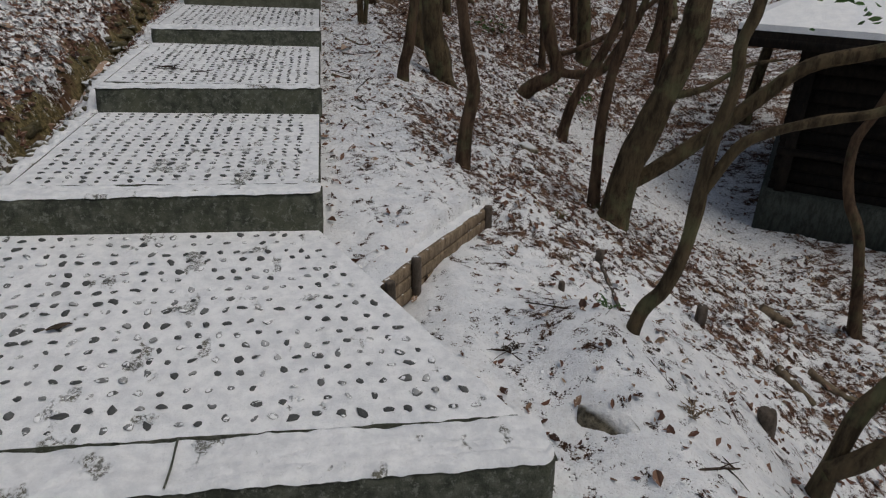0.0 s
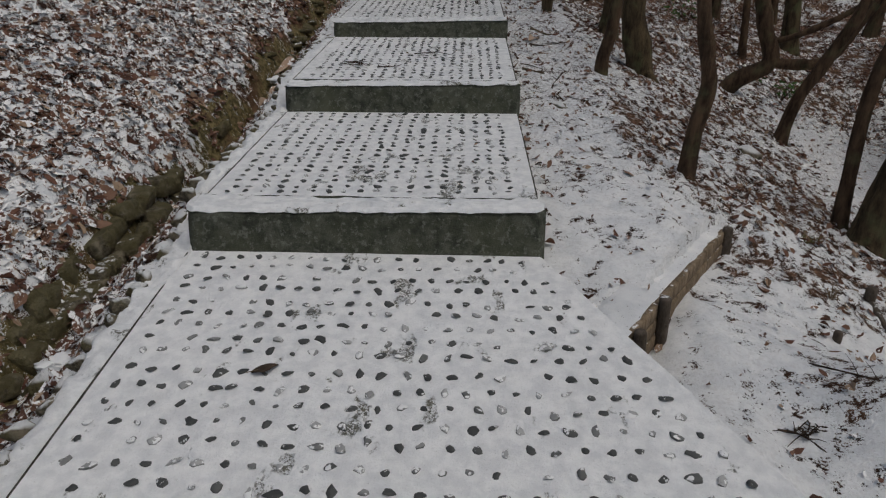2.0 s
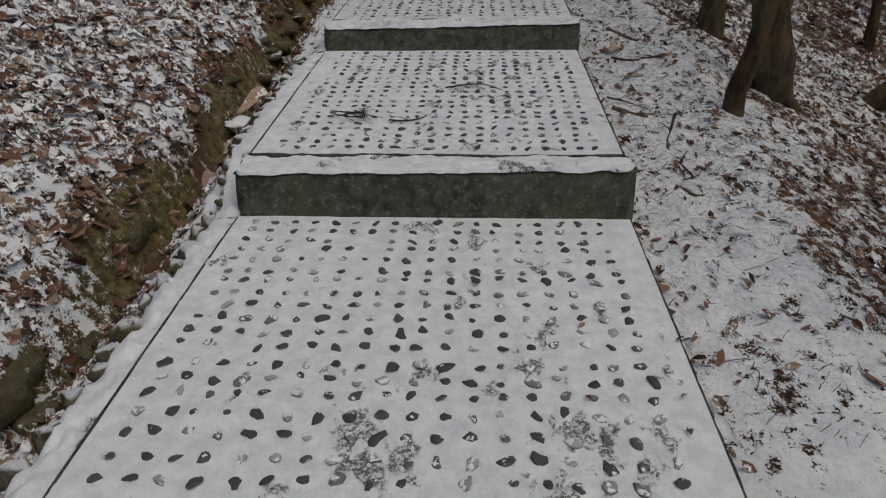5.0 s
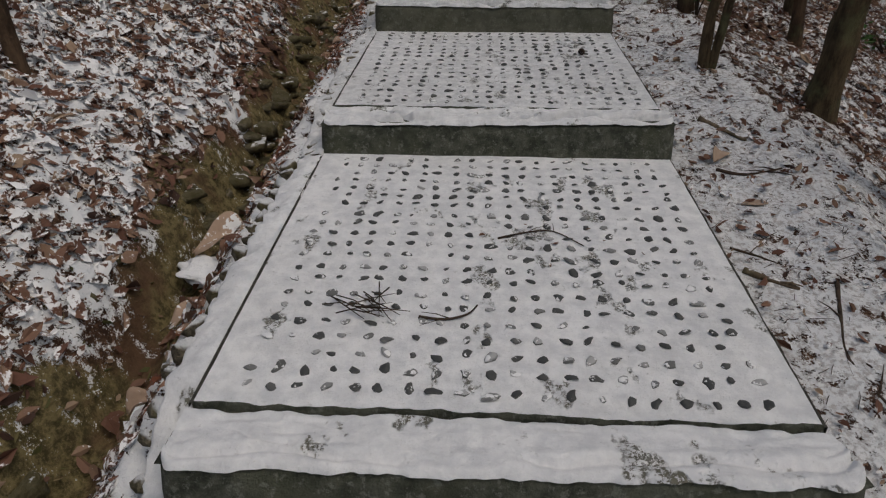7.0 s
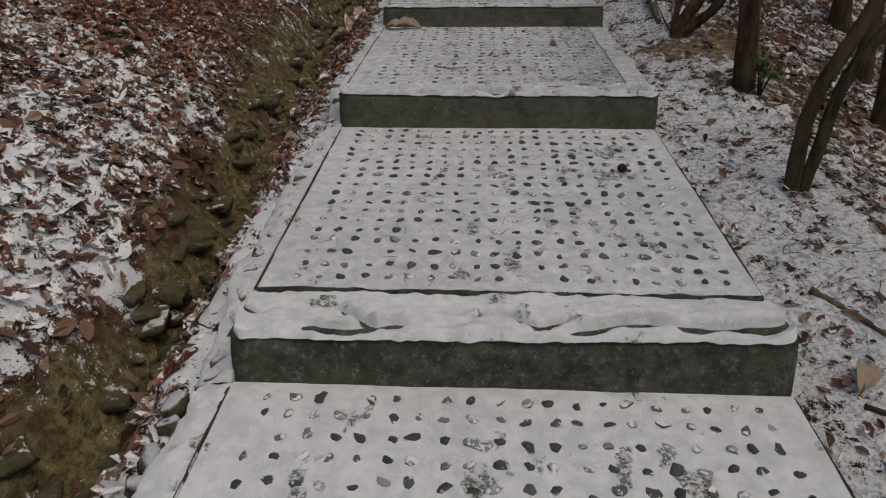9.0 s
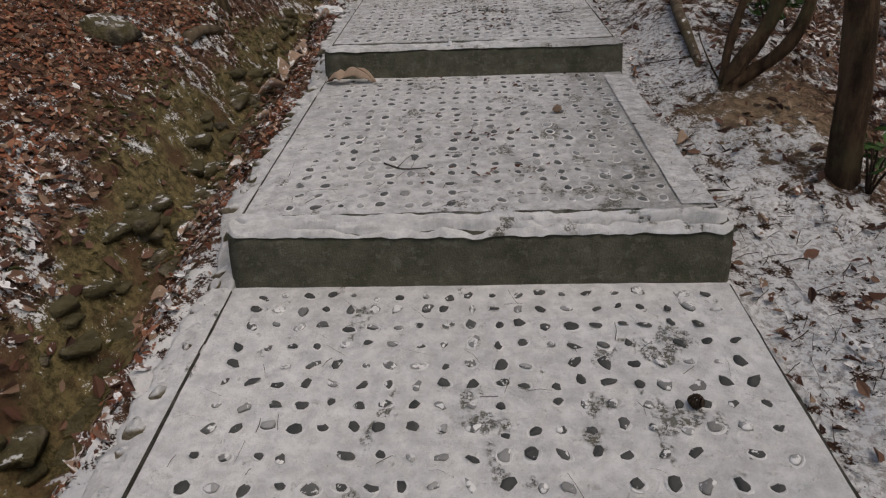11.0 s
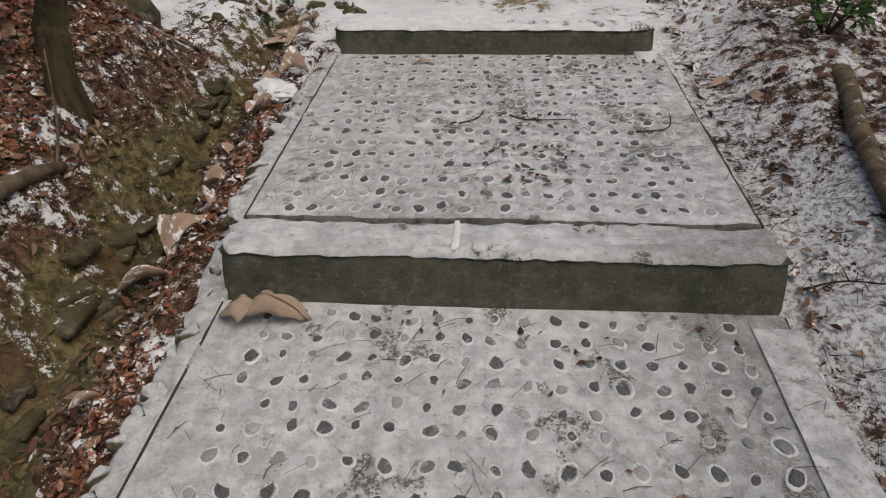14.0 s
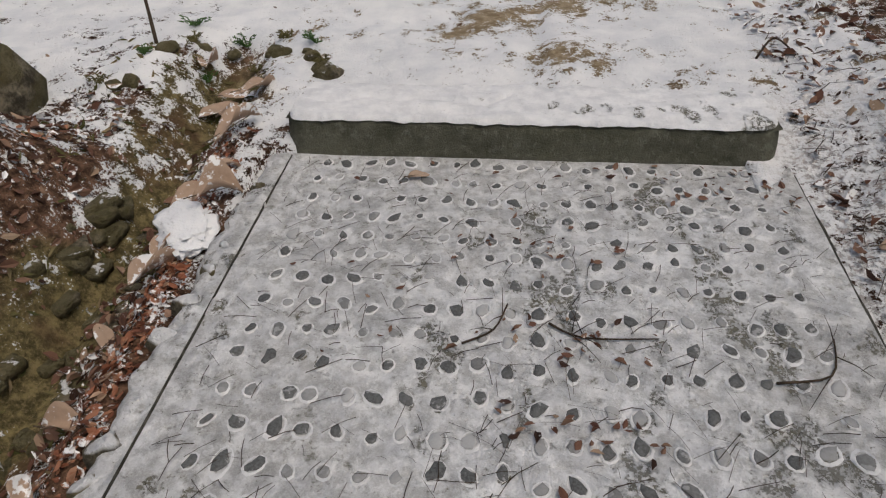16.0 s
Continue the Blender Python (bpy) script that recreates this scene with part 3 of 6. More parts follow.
def nosing(step, y0, y1, foot, top, x0, x1, seed):
    """The concrete riser beam, battered a little, with rounded corners and a worn edge."""
    nu, prof = 70, []
    lean = LEANS[seed]
    prof = [(y1, foot - 0.05), (y0, foot - 0.05), (y0 + lean * 0.5, (foot + top) / 2), (y0 + lean, top - 0.022), (y0 + lean + 0.006, top - 0.006), (y0 + lean + 0.02, top), (y1, top)]
    prof.insert(1, (y0, foot - 0.05))
    verts = []
    for i in range(nu):
        s = i / (nu - 1)
        # rounded corners in plan
        e = min(s, 1 - s) * (x1 - x0)
        rnd = 0.045 * max(0, 1 - e / 0.055) ** 2
        for j, (y, z) in enumerate(prof):
            xa = x0 + (x1 - x0) * s
            wob = 0.008 * nz(xa, z, 5, seed) + 0.004 * nz(xa, z, 22, seed + 1)
            front = 1 if 1 <= j <= 5 else 0
            zz = z + (0.005 * nz(xa, 0, 7, seed + 3) + 0.003 * nz(xa, 0, 30, seed + 4) - 0.004 if j in (3, 4, 5) else 0)
            zz += front_lift(seed, xa) * (0, 0, 0, 0.5, 1, 1, 1, 0)[j]
            verts.append((xa, y + front * (wob + rnd), zz))
    nv = len(prof)
    faces = grid_faces(nu, nv)
    ob = sheet("riser", np.array(verts) - np.array(step.location), faces, M_CONC if seed < 4 else M_CONC_DRY, step)
    ob["label"] = "dark mossy concrete riser" if seed < 4 else "grey-brown concrete riser"
    bm = bmesh.new()
    bm.from_mesh(ob.data)
    bm.verts.ensure_lookup_table()
    for i in (0, nu - 1):
        loop = [bm.verts[i * nv + j] for j in range(nv)]
        bm.faces.new(loop if i == 0 else loop[::-1])
    bm.to_mesh(ob.data)
    bm.free()
    return ob


def snow_cap(step, y0, y1, top, x0, x1, seed, thin, cracks, material):
    """Snow lying on the nosing, with a ragged front lip."""
    nu, nv = 230, 34
    verts = []
    for i in range(nu):
        xa = x0 + (x1 - x0) * i / (nu - 1)
        lip = y0 + LEANS[seed - 11] + 0.004 + 0.04 * max(0.0, 1 - min(xa - x0, x1 - xa) / 0.05) ** 2 + 0.009 * nz(xa, 0, 5, seed) + 0.010 * nz(xa, 0, 19, seed + 2) + 0.005 * nz(xa, 0, 45, seed + 2)
        for j in range(nv):
            t = j / (nv - 1)
            y = lip + (y1 - lip) * t
            thick = thin * (0.8 + 0.8 * nz(xa, y, 7, seed + 5) + 0.35 * nz(xa, y, 19, seed + 6)) + 0.004
            thick += 0.022 * cracks * (0.5 - abs(nz(xa * 0.4, y * 1.5, 15, seed + 27)) * 2.2) * min(1.0, 5 * (1 - t))
            prof = min(1.0, 0.2 + t * 9) * (0.35 if j == nv - 1 else 1)
            split = 0.0
            if cracks:
                line = 0.27 + 0.30 * nz(xa, 0, 3.6, seed + 8)
                on = float(smooth(nz(xa, 0, 2.6, seed + 9), -0.15, 0.05))
                line2 = 0.5 + 0.45 * nz(xa, 0, 5.0, seed + 18)
                on2 = float(smooth(nz(xa, 0, 5.0, seed + 19), 0.0, 0.2))
                split = 1.9 * max(math.exp(-((t - line) / 0.075) ** 2) * on, 0.8 * math.exp(-((t - line2) / 0.06) ** 2) * on2)
                thick += 0.028 * cracks * on * math.exp(-(max(0.0, t - line - 0.05) / 0.16) ** 2) * (t > line)
                split = min(1.0, split * cracks)
            z = top + front_lift(seed - 11, xa) * (1 - t) + 0.006 + thick * prof * (1 - split) - 0.017 * split - (0.006 + 0.006 * nz(xa, 5, 15, seed) if j == 0 else 0) + (0.020 * max(0.0, nz(xa, 2, 2.6, seed + 3) - 0.05) - 0.007 + 0.011 * nz(xa, 2, 11, seed + 4) + 0.008 * nz(xa, 2, 31, seed + 4)) * max(0.0, (t - 0.86) / 0.14)
            verts.append((xa + 0.006 * nz(xa, y, 9, seed), y, z))
    ob = sheet("snow_cap", np.array(verts) - np.array(step.location), grid_faces(nu, nv), material, step)
    ob["label"] = "ragged layer of white snow"
    return ob


def landing(step, k, y0, z0, y1, z1):
    """The slab behind the nosing: a snowy top with a dark front lip and side faces."""
    nu, nv = 100, 88
    verts = []
    for i in range(nu):
        for j in range(nv):
            y = y0 + (y1 - y0) * j / (nv - 1)
            xr = float(slab_right(np.array(y))) - 0.01
            x = XL + (xr - XL) * i / (nu - 1)
            wave = (0.012 * nz(x, y, 4, k + 40) + 0.009 * nz(x, y, 17, k + 41) + 0.005 * nz(x, y, 41, k + 42)) * (1, 0.6, 0.2)[j] if j < 3 else 0
            z = z0 + (z1 - z0) * j / (nv - 1) + 0.0032 * nz(x, y, 4, k) + 0.0020 * nz(x, y, 13, k + 9)
            verts.append((x, y + wave, z))
    slab = sheet("slab", np.array(verts) - np.array(step.location), grid_faces(nu, nv), M_TOPS[k], step)
    slab["label"] = "snow-dusted concrete landing set with pebbles"
    # sides and lip
    bm = bmesh.new()
    loop = [(verts[j][0], verts[j][1], verts[j][2]) for j in range(nv - 1, -1, -1)]
    loop += [verts[i * nv] for i in range(1, nu)]
    loop += [verts[(nu - 1) * nv + j] for j in range(1, nv)]
    prev = None
    for n, (x, y, z) in enumerate(loop):
        a = bm.verts.new((x, y, z - 0.001))
        out_x = 0.006 if n >= nv + nu - 2 else (-0.004 if n < nv else 0)
        m = bm.verts.new((x + out_x, y - (0.005 if nv <= n < nv + nu else 0), z - 0.008))
        b = bm.verts.new((x + out_x, y, z - 0.22))
        if prev:
            bm.faces.new((prev[0], prev[1], m, a))
            bm.faces.new((prev[1], prev[2], b, m))
        prev = (a, m, b)
    bm.transform(Matrix.Translation(-Vector(step.location)))
    part("slab_edge", bm, M_CONC if k < 4 else M_EDGE_DRY, step, "dark concrete edge")
    return slab


def pebbles(step, slab, k, y0, z0, y1, z1):
    """Rows of pebbles set in the landing; the first few hundred are parts, the rest one mesh."""
    rng = random.Random(700 + k)
    made, rest_v, rest_f, rings_v, rings_f = 0, [], [], [], []
    spots = []
    xl, gap, across, along, lean = PEBBLE_ROWS[k]
    first, last = y0 + 0.065, y1 - 0.05
    rows = round((last - first) / along)
    for r in range(rows + 1):
        yr = first + (last - first) * r / rows
        xr = float(slab_right(np.array(yr))) - gap
        cols = round((xr - xl) / across)
        sway = rng.gauss(0, 0.005)
        for c in range(cols + 1):
            if rng.random() < 0.035:
                continue
            x = xl + (xr - xl) * c / cols + 0.006 * nz(c * 0.7, yr, 3, k + 60) + rng.gauss(0, across * 0.07)
            tip = lean * (x - xl - 0.7) * (1 - 0.9 * r / rows)
            spots.append((x, yr + tip + sway + 0.010 * nz(x, yr, 3, k) + rng.gauss(0, along * 0.075)))
    share = 300 / max(len(spots), 1)
    for x, y in spots:
        if y > y1 - 0.022 or y < y0 + 0.025:
            continue
        z = z0 + (z1 - z0) * (y - y0) / (y1 - y0)
        s = rng.triangular(0.012, 0.024, 0.0165) * (1.14, 1.1, 1.04, 1.04, 0.98, 1.0)[k]
        if k < 4:
            turn, sx, sy, sz = rng.uniform(0, 360), s * rng.uniform(0.9, 1.35), s * rng.uniform(0.8, 1.05), s * rng.uniform(0.5, 0.95)
        else:
            turn, sx, sy, sz = 90 + rng.gauss(0, 28), s * rng.uniform(1.0, 1.4), s * rng.uniform(0.85, 1.1), s * rng.uniform(0.3, 0.6)
        m = pose(x, y, z + (0.0006 if k < 4 else 0.0018), rng.uniform(-1, 1) * (22 if k < 4 else 7), rng.uniform(-1, 1) * (22 if k < 4 else 7), turn) @ Matrix.Diagonal((sx, sy, sz, 1))
        m = Matrix.Translation(-Vector(step.location)) @ m
        me = (PEBBLES if k < 4 else FROSTED)[rng.randrange(8)]
        if made < 300 and rng.random() < share * 1.05:
            ob = new("pebble", me)
            ob.parent = slab
            ob.matrix_basis = m
            made += 1
        else:
            base = len(rest_v)
            rest_v += [m @ v.co for v in me.vertices]
            rest_f += [[base + i for i in p.vertices] for p in me.polygons]
        if k >= 3 and rng.random() < (0.5, 0.9, 0.95)[k - 3]:
            # a thicker collar of snow clings round the stone
            base, n = len(rings_v), 10
            for rad, h in ((0.93, 0.001), (1.1, 0.003), (1.3, -0.0012)):
                for a in range(n):
                    an = 2 * math.pi * a / n
                    q = m @ Vector((math.cos(an) * rad * rng.uniform(0.92, 1.1), math.sin(an) * rad * 0.9 * rng.uniform(0.92, 1.1), 0))
                    rings_v.append((q.x, q.y, z - step.location.z + h * (1 if k > 3 else 0.6)))
            for b in range(2):
                for a in range(n):
                    p0, p1 = base + b * n + a, base + b * n + (a + 1) % n
                    rings_f.append((p0, p0 + n, p1 + n, p1))
    if rest_v:
        me = bpy.data.meshes.new("pebble_bed")
        me.from_pydata([tuple(v) for v in rest_v], [], rest_f)
        me.materials.append(M_PEBS if k < 4 else M_PEBS_FROST)
        ob = new("pebble_bed", me)
        ob.parent = slab
        tagged(ob, "", "", "", "stuff")
    if rings_v:
        ob = sheet("snow_rim", rings_v, rings_f, M_TOPS[2], slab)
        tagged(ob, "", "", "", "stuff")


def edging(step, k, y0, foot, ys, z0, y1, z1):
    """The low rubble kerb along the ditch, its cobbles capped with snow."""
    rng = random.Random(300 + k)
    nu, nv = 15, 130

    def run(y):
        return float(np.interp(y, (y0, y0 + 0.12, ys + 0.12, y1), (foot, foot + 0.02, z0, z1)))

    verts = []
    for i in range(nu):
        for j in range(nv):
            y = y0 + (y1 - y0) * j / (nv - 1)
            t = i / (nu - 1)
            tt = max(0.0, (i - 1) / (nu - 2))
            edge = (0.115 if k < 4 else 0.085) + 0.028 * nz(1.0, y, 6, k) + 0.03 * abs(nz(2.0, y, 14, k))
            over = max(0.0, nz(5.0, y, 2.4, k + 7) + 0.05) if k < 1 else 0.0
            x = -1.6545 + 0.0035 * nz(3.0, y, 8, k) + 0.003 * nz(4.0, y, 27, k) + min(0.02, 0.05 * over) * (1 - tt) - edge * tt
            z = run(y) - 0.004 + min(0.012, 0.03 * over) * (1 - tt) - 0.020 * tt ** 3 + (0.013 * nz(x, y, 10, k + 2) + 0.009 * nz(x, y, 25, k + 3)) * min(1.0, tt * 5) * (2.2 if k < 2 else 1.2)
            if i == 0:
                z -= 0.06
            if i == nu - 1:
                z -= 0.20
            verts.append((x, y, z))
    ob = sheet("kerb", np.array(verts) - np.array(step.location), grid_faces(nu, nv)[:, ::-1], M_TOPS[(2, 2, 2, 3, 4, 5)[k]], step)
    ob["label"] = "snow-covered rubble kerb"
    y = y0 + 0.04
    while y < y1 - 0.03:
        z = run(y)
        s = rng.uniform(0.042, 0.068) if k < 2 else rng.uniform(0.034, 0.056)
        low = 0.034 if k < 2 else (0.045 if k < 3 else s * 0.52)
        x = -1.785 + rng.uniform(-0.02, 0.02) if k < 3 else -1.716 + rng.uniform(-0.012, 0.012)
        st = new("edging_stone", EDGE_STONES[rng.randrange(6)])
        st.parent = step
        st.matrix_basis = local(step, pose(x, y, z - low, rng.uniform(-15, 15), rng.uniform(-15, 15), rng.uniform(0, 360))) @ Matrix.Diagonal((s * 1.2, s, s * 0.8, 1))
        y += s * 2 + rng.uniform(0.0, 0.03)


def seam(step, k, xa, xb, y0, z0, y1, z1, label):
    """A narrow joint where snow has fallen in, dark against the slab."""
    n, rows = 90, []
    bm = bmesh.new()
    for i in range(n):
        y = y0 + (y1 - y0) * i / (n - 1)
        z = z0 + (z1 - z0) * i / (n - 1) - 0.005
        off = -0.005 * y if xa >= 0 else 0
        w = 0.005 * nz(xa, y, 5, k) + 0.004 * nz(xa, y, 23, k)
        rows.append([bm.verts.new((xa + off - (0.004 if xa < 0 else 0.006), y, z - 0.02)), bm.verts.new((xa + off, y, z)), bm.verts.new((xb + off + w, y, z + 0.001)), bm.verts.new((xb + off + w, y, z - 0.08))])
    for a, b in zip(rows, rows[1:]):
        for q in range(3):
            bm.faces.new((a[q], a[q + 1], b[q + 1], b[q]))
    bm.transform(Matrix.Translation(-Vector(step.location)))
    part("joint", bm, M_GAP, step, label)


STEP_LABELS = [
    "flared snowy concrete landing with dark pebbles in rows",
    "snowy stone-studded step with a mossy concrete riser",
    "snowy stone-studded step with a pile of dry twigs",
    "snowy stone-studded step with cracked snow on its edge",
    "thinly snowed step with bare concrete along its edge",
    "thinly snowed grey step below the top of the stairs",
    "topmost concrete step at the edge of a snowy clearing",
]
for k, (yf, zf, zt, ys, zs_, ye, ze) in enumerate(STEPS):
    step = empty("stair_step", -0.8, yf, zf, STEP_LABELS[k], "step", "steps of the woodland stairs")
    xr = float(slab_right(np.array(yf + 0.1)))
    if k == 0:
        xr = 0.79
    x0, x1 = XL - 0.02, xr + 0.012
    if k == 6:
        x0, x1 = -1.67, -0.09
    nosing(step, yf, ys - 0.012, zf, zt, x0, x1, k)
    snow_cap(step, yf, ys - (0.016 if k < 6 else -0.05), zt, x0 + 0.008, x1 - 0.01, k + 11, (0.014, 0.013, 0.013, 0.016, 0.015, 0.010, 0.012)[k], (0.1, 0.2, 0.3, 1.0, 1.0, 0.25, 0.2)[k], M_TOPS[(1, 1, 1, 2, 3, 4, 1)[k]])
    if k < 6:
        slab = landing(step, k, ys, zs_, ye, ze)
        edging(step, k, yf - 0.005, zf, ys, zs_, ye, ze)
        pebbles(step, slab, k, ys, zs_, ye, ze)
        seam(step, k, -1.6585 if k < 4 else -1.656, -1.6515, ys, zs_, ye, ze, "dark joint beside the kerb")
        if k:
            seam(step, k, 0.002, 0.009, ys, zs_, ye, ze, "dark edge of the landing")


def joint(step, x, y0, z0, y1, z1, w, h, material, label):
    """A narrow raised seam on a landing or nosing."""
    bm = bmesh.new()
    rows = []
    for i in range(15):
        s = i / 14
        y, z = y0 + (y1 - y0) * s, z0 + (z1 - z0) * s
        xx = x + 0.004 * nz(x, y, 9, 2)
        ww = w * (0.75 + 0.5 * abs(nz(x, y, 14, 4)))
        rows.append([bm.verts.new((xx - ww, y, z - 0.004)), bm.verts.new((xx - ww * 0.6, y, z + h)), bm.verts.new((xx + ww * 0.6, y, z + h)), bm.verts.new((xx + ww, y, z - 0.004))])
    for a, b in zip(rows, rows[1:]):
        for q in range(3):
            bm.faces.new((a[q], a[q + 1], b[q + 1], b[q]))
    bm.transform(Matrix.Translation(-Vector(step.location)))
    part("joint", bm, material, step, label)


def step_at(y):
    return min((o for o in scene.collection.objects if o.name.startswith("stair_step")), key=lambda o: abs(o.location.y - y))


def border(k, xa, xb, y0, y1):
    """A flush concrete border of a landing, swept nearly bare of snow."""
    step = step_at(STEPS[k][0])
    ys, z0, ye, z1 = STEPS[k][3:7]
    nu, nv = 8, 60
    verts = []
    for i in range(nu):
        for j in range(nv):
            y = y0 + (y1 - y0) * j / (nv - 1)
            x = xa + (xb - xa) * i / (nu - 1) + (0.003 * nz(0, y, 7, k) if i == 0 else 0)
            verts.append((x, y, z0 + (z1 - z0) * (y - ys) / (ye - ys) + 0.0055))
    ob = sheet("border", np.array(verts) - np.array(step.location), grid_faces(nu, nv), M_TOPS[5], step)
    ob["label"] = "bare damp concrete border"


border(4, -0.15, -0.035, 8.03, 9.55)
joint(step_at(9.615), -0.97, 9.675, 1.075, 9.87, 1.058, 0.014, 0.008, M_SNOW, "raised mortar seam under snow")
joint(step_at(0.42), -0.47, 0.45, -0.128, 0.69, -0.128, 0.004, 0.003, M_CONC, "dark crack across the nosing")


# ---- leaf litter ----
def scatter(count, x0, x1, y0, y1, seed, want):
    rng = np.random.default_rng(seed)
    x, y = rng.uniform(x0, x1, count), rng.uniform(y0, y1, count)
    keep = rng.uniform(0, 1, count) < want(x, y)
    return x[keep], y[keep], rng


def litter(name, count, area, seed, want, sizes, label, snow_bias=0.0, material=None):
    x, y, rng = scatter(count, *area, seed, want)
    n = len(x)
    z = land(x, y) + rough_land(x, y)
    e = 0.03
    dzx = (land(x + e, y) - land(x - e, y)) / (2 * e)
    dzy = (land(x, y + e) - land(x, y - e)) / (2 * e)
    nrm = np.stack([-dzx + rng.normal(0, 0.5, n), -dzy + rng.normal(0, 0.5, n), np.ones(n)], 1)
    nrm /= np.linalg.norm(nrm, axis=1, keepdims=True)
    s = sizes[0] + (sizes[1] - sizes[0]) * rng.uniform(0, 1, n) ** 1.7
    s = s * (1 - 0.42 * smooth(y, 7.0, 9.0) * (x < 0))
    p = np.stack([x, y, z + 0.006 + 0.35 * s * rng.uniform(0, 1, n)], 1)
    v, f = leaf_arrays(p, nrm, s, rng.uniform(0, 6.283, n), rng)
    c, m = covers(x, y)
    c = np.clip(c * 0.69 + 0.05 + snow_bias + rng.normal(0, 0.10, n), 0, 1)
    ob = sheet(name, v, f, material or M_LITTER, None, (("snow_cover", np.repeat(c, 6)),), False)
    return tagged(ob, label, "leaf litter", "", "stuff")


def clumps(x, y, s):
    return 0.5 + 0.5 * np.sin(x * s * 2.1 + 1.3 * np.sin(y * s * 1.7)) * np.sin(y * s * 2.3 + 1.1 * np.sin(x * s * 1.3))


def want_left(x, y):
    d = -x
    mossy = smooth(d, 1.92 + 0.14 * smooth(y, 7.5, 9) + 0.12 * (1 - smooth(y, 3.0, 5.2)), 2.0 + 0.14 * smooth(y, 7.5, 9) + 0.12 * (1 - smooth(y, 3.0, 5.2))) * (1 - smooth(d, 2.2 + 0.06 * smooth(y, 7.5, 9) * (1 - smooth(y, 9.6, 10.4)), 2.36 + 0.12 * smooth(y, 7.5, 9) * (1 - smooth(y, 9.6, 10.4))))
    w = 0.95 * smooth(d, 1.84, 1.9) * (1 - (0.93 - 0.2 * (1 - smooth(y, 3.0, 5.2))) * mossy)
    w = w + 0.5 * smooth(y, 7.8, 9) * np.exp(-((d - 1.93) / 0.06) ** 2)
    return w * (1 - 0.96 * smooth(y - 0.35 * np.sin(x * 2.0), 11.0, 11.5)) * (0.72 + 0.28 * clumps(x, y, 5)) * (1 - 0.9 * smooth(-x, 4.2, 5.6))


def want_right(x, y):
    edge = x + 0.2 * np.sin(y * 1.9) + 0.35 * smooth(y, 8.2, 9.2)
    wood = smooth(edge, 0.65, 1.3)
    terrace = smooth(-y, -3.1, -2.3) * (1 - smooth(x, 2.2, 3.2))
    w = 0.13 + 0.08 * smooth(y, 9.2, 10.2) + 0.36 * smooth(y, 2.8, 4.2) * (1 - 0.5 * smooth(y, 7.5, 8.5)) + 0.60 * wood * (1 - 0.75 * terrace)
    w = w + 0.6 * smooth(y, 11.2, 11.8) * smooth(x, -0.1, 0.3) * (1 - smooth(y, 12.6, 13.2))
    near = np.exp(-((x - slab_right(y) - 0.06) / 0.05) ** 2) * (0.4 + 0.4 * smooth(y, 7.5, 8.5))
    w = w * (1 - 0.8 * smooth(x, 2.5, 3.0) * smooth(y, 3.9, 4.6) * (1 - smooth(y, 6.5, 8.0)))
    free = x > slab_right(y) + 0.01
    return np.where(free | (y > 11.7), np.minimum(w + near, 1) * (0.4 + 0.6 * clumps(x, y, 2.6)) * (0.45 + 0.75 * clumps(x + 3, y + 1, 7.5)), 0)


litter("bank_leaf_litter", 88000, (-5.6, -1.83, -0.5, 12.0), 11, want_left, (0.026, 0.105), "reddish-brown fallen leaves half buried in snow on the bank")
litter("wood_leaf_litter", 42000, (0.0, 5.2, -0.6, 13.2), 12, want_right, (0.022, 0.072), "brown fallen leaves speckling the snow under the trees", -0.26)
litter("far_leaf_litter", 9000, (1.0, 11.0, 7.0, 20.0), 13, lambda x, y: np.full(x.shape, 0.9), (0.06, 0.13), "brown leaves on the snowy slope far among the trees", 0.05)
litter("clearing_leaf_litter", 1500, (-4.5, 1.5, 11.8, 14.5), 14, lambda x, y: 0.12 + 0.1 * clumps(x, y, 2), (0.02, 0.05), "scattered leaf scraps on the snowy clearing")


def want_upper(x, y):
    d = -x
    edge = 2.34 + 0.10 * np.sin(y * 3.1)
    return smooth(d, edge, edge + 0.2) * (1 - smooth(y - 0.35 * np.sin(x * 2.0), 10.7, 11.2)) * smooth(y, 6.8, 9.2) * (0.45 + 0.55 * clumps(x, y, 3.3))


def want_strip(x, y):
    return np.exp(-((-x - 1.93 + 0.06 * smooth(y, 8.0, 9.0) - 0.03 * np.sin(y * 4.0)) / 0.065) ** 2) * (0.25 + 0.75 * smooth(y, 7.0, 8.6)) * (0.3 + 0.7 * clumps(x, y, 2.2))


litter("upper_leaf_litter", 64000, (-5.6, -2.4, 6.4, 11.6), 15, want_upper, (0.026, 0.072), "russet fallen leaves thick on the upper bank", -0.25, M_RUSSET)
litter("kerb_leaf_litter", 17000, (-2.1, -1.785, 4.5, 11.5), 16, want_strip, (0.02, 0.075), "russet leaves drifted against the snowy kerb", 0.0, M_RUSSET)


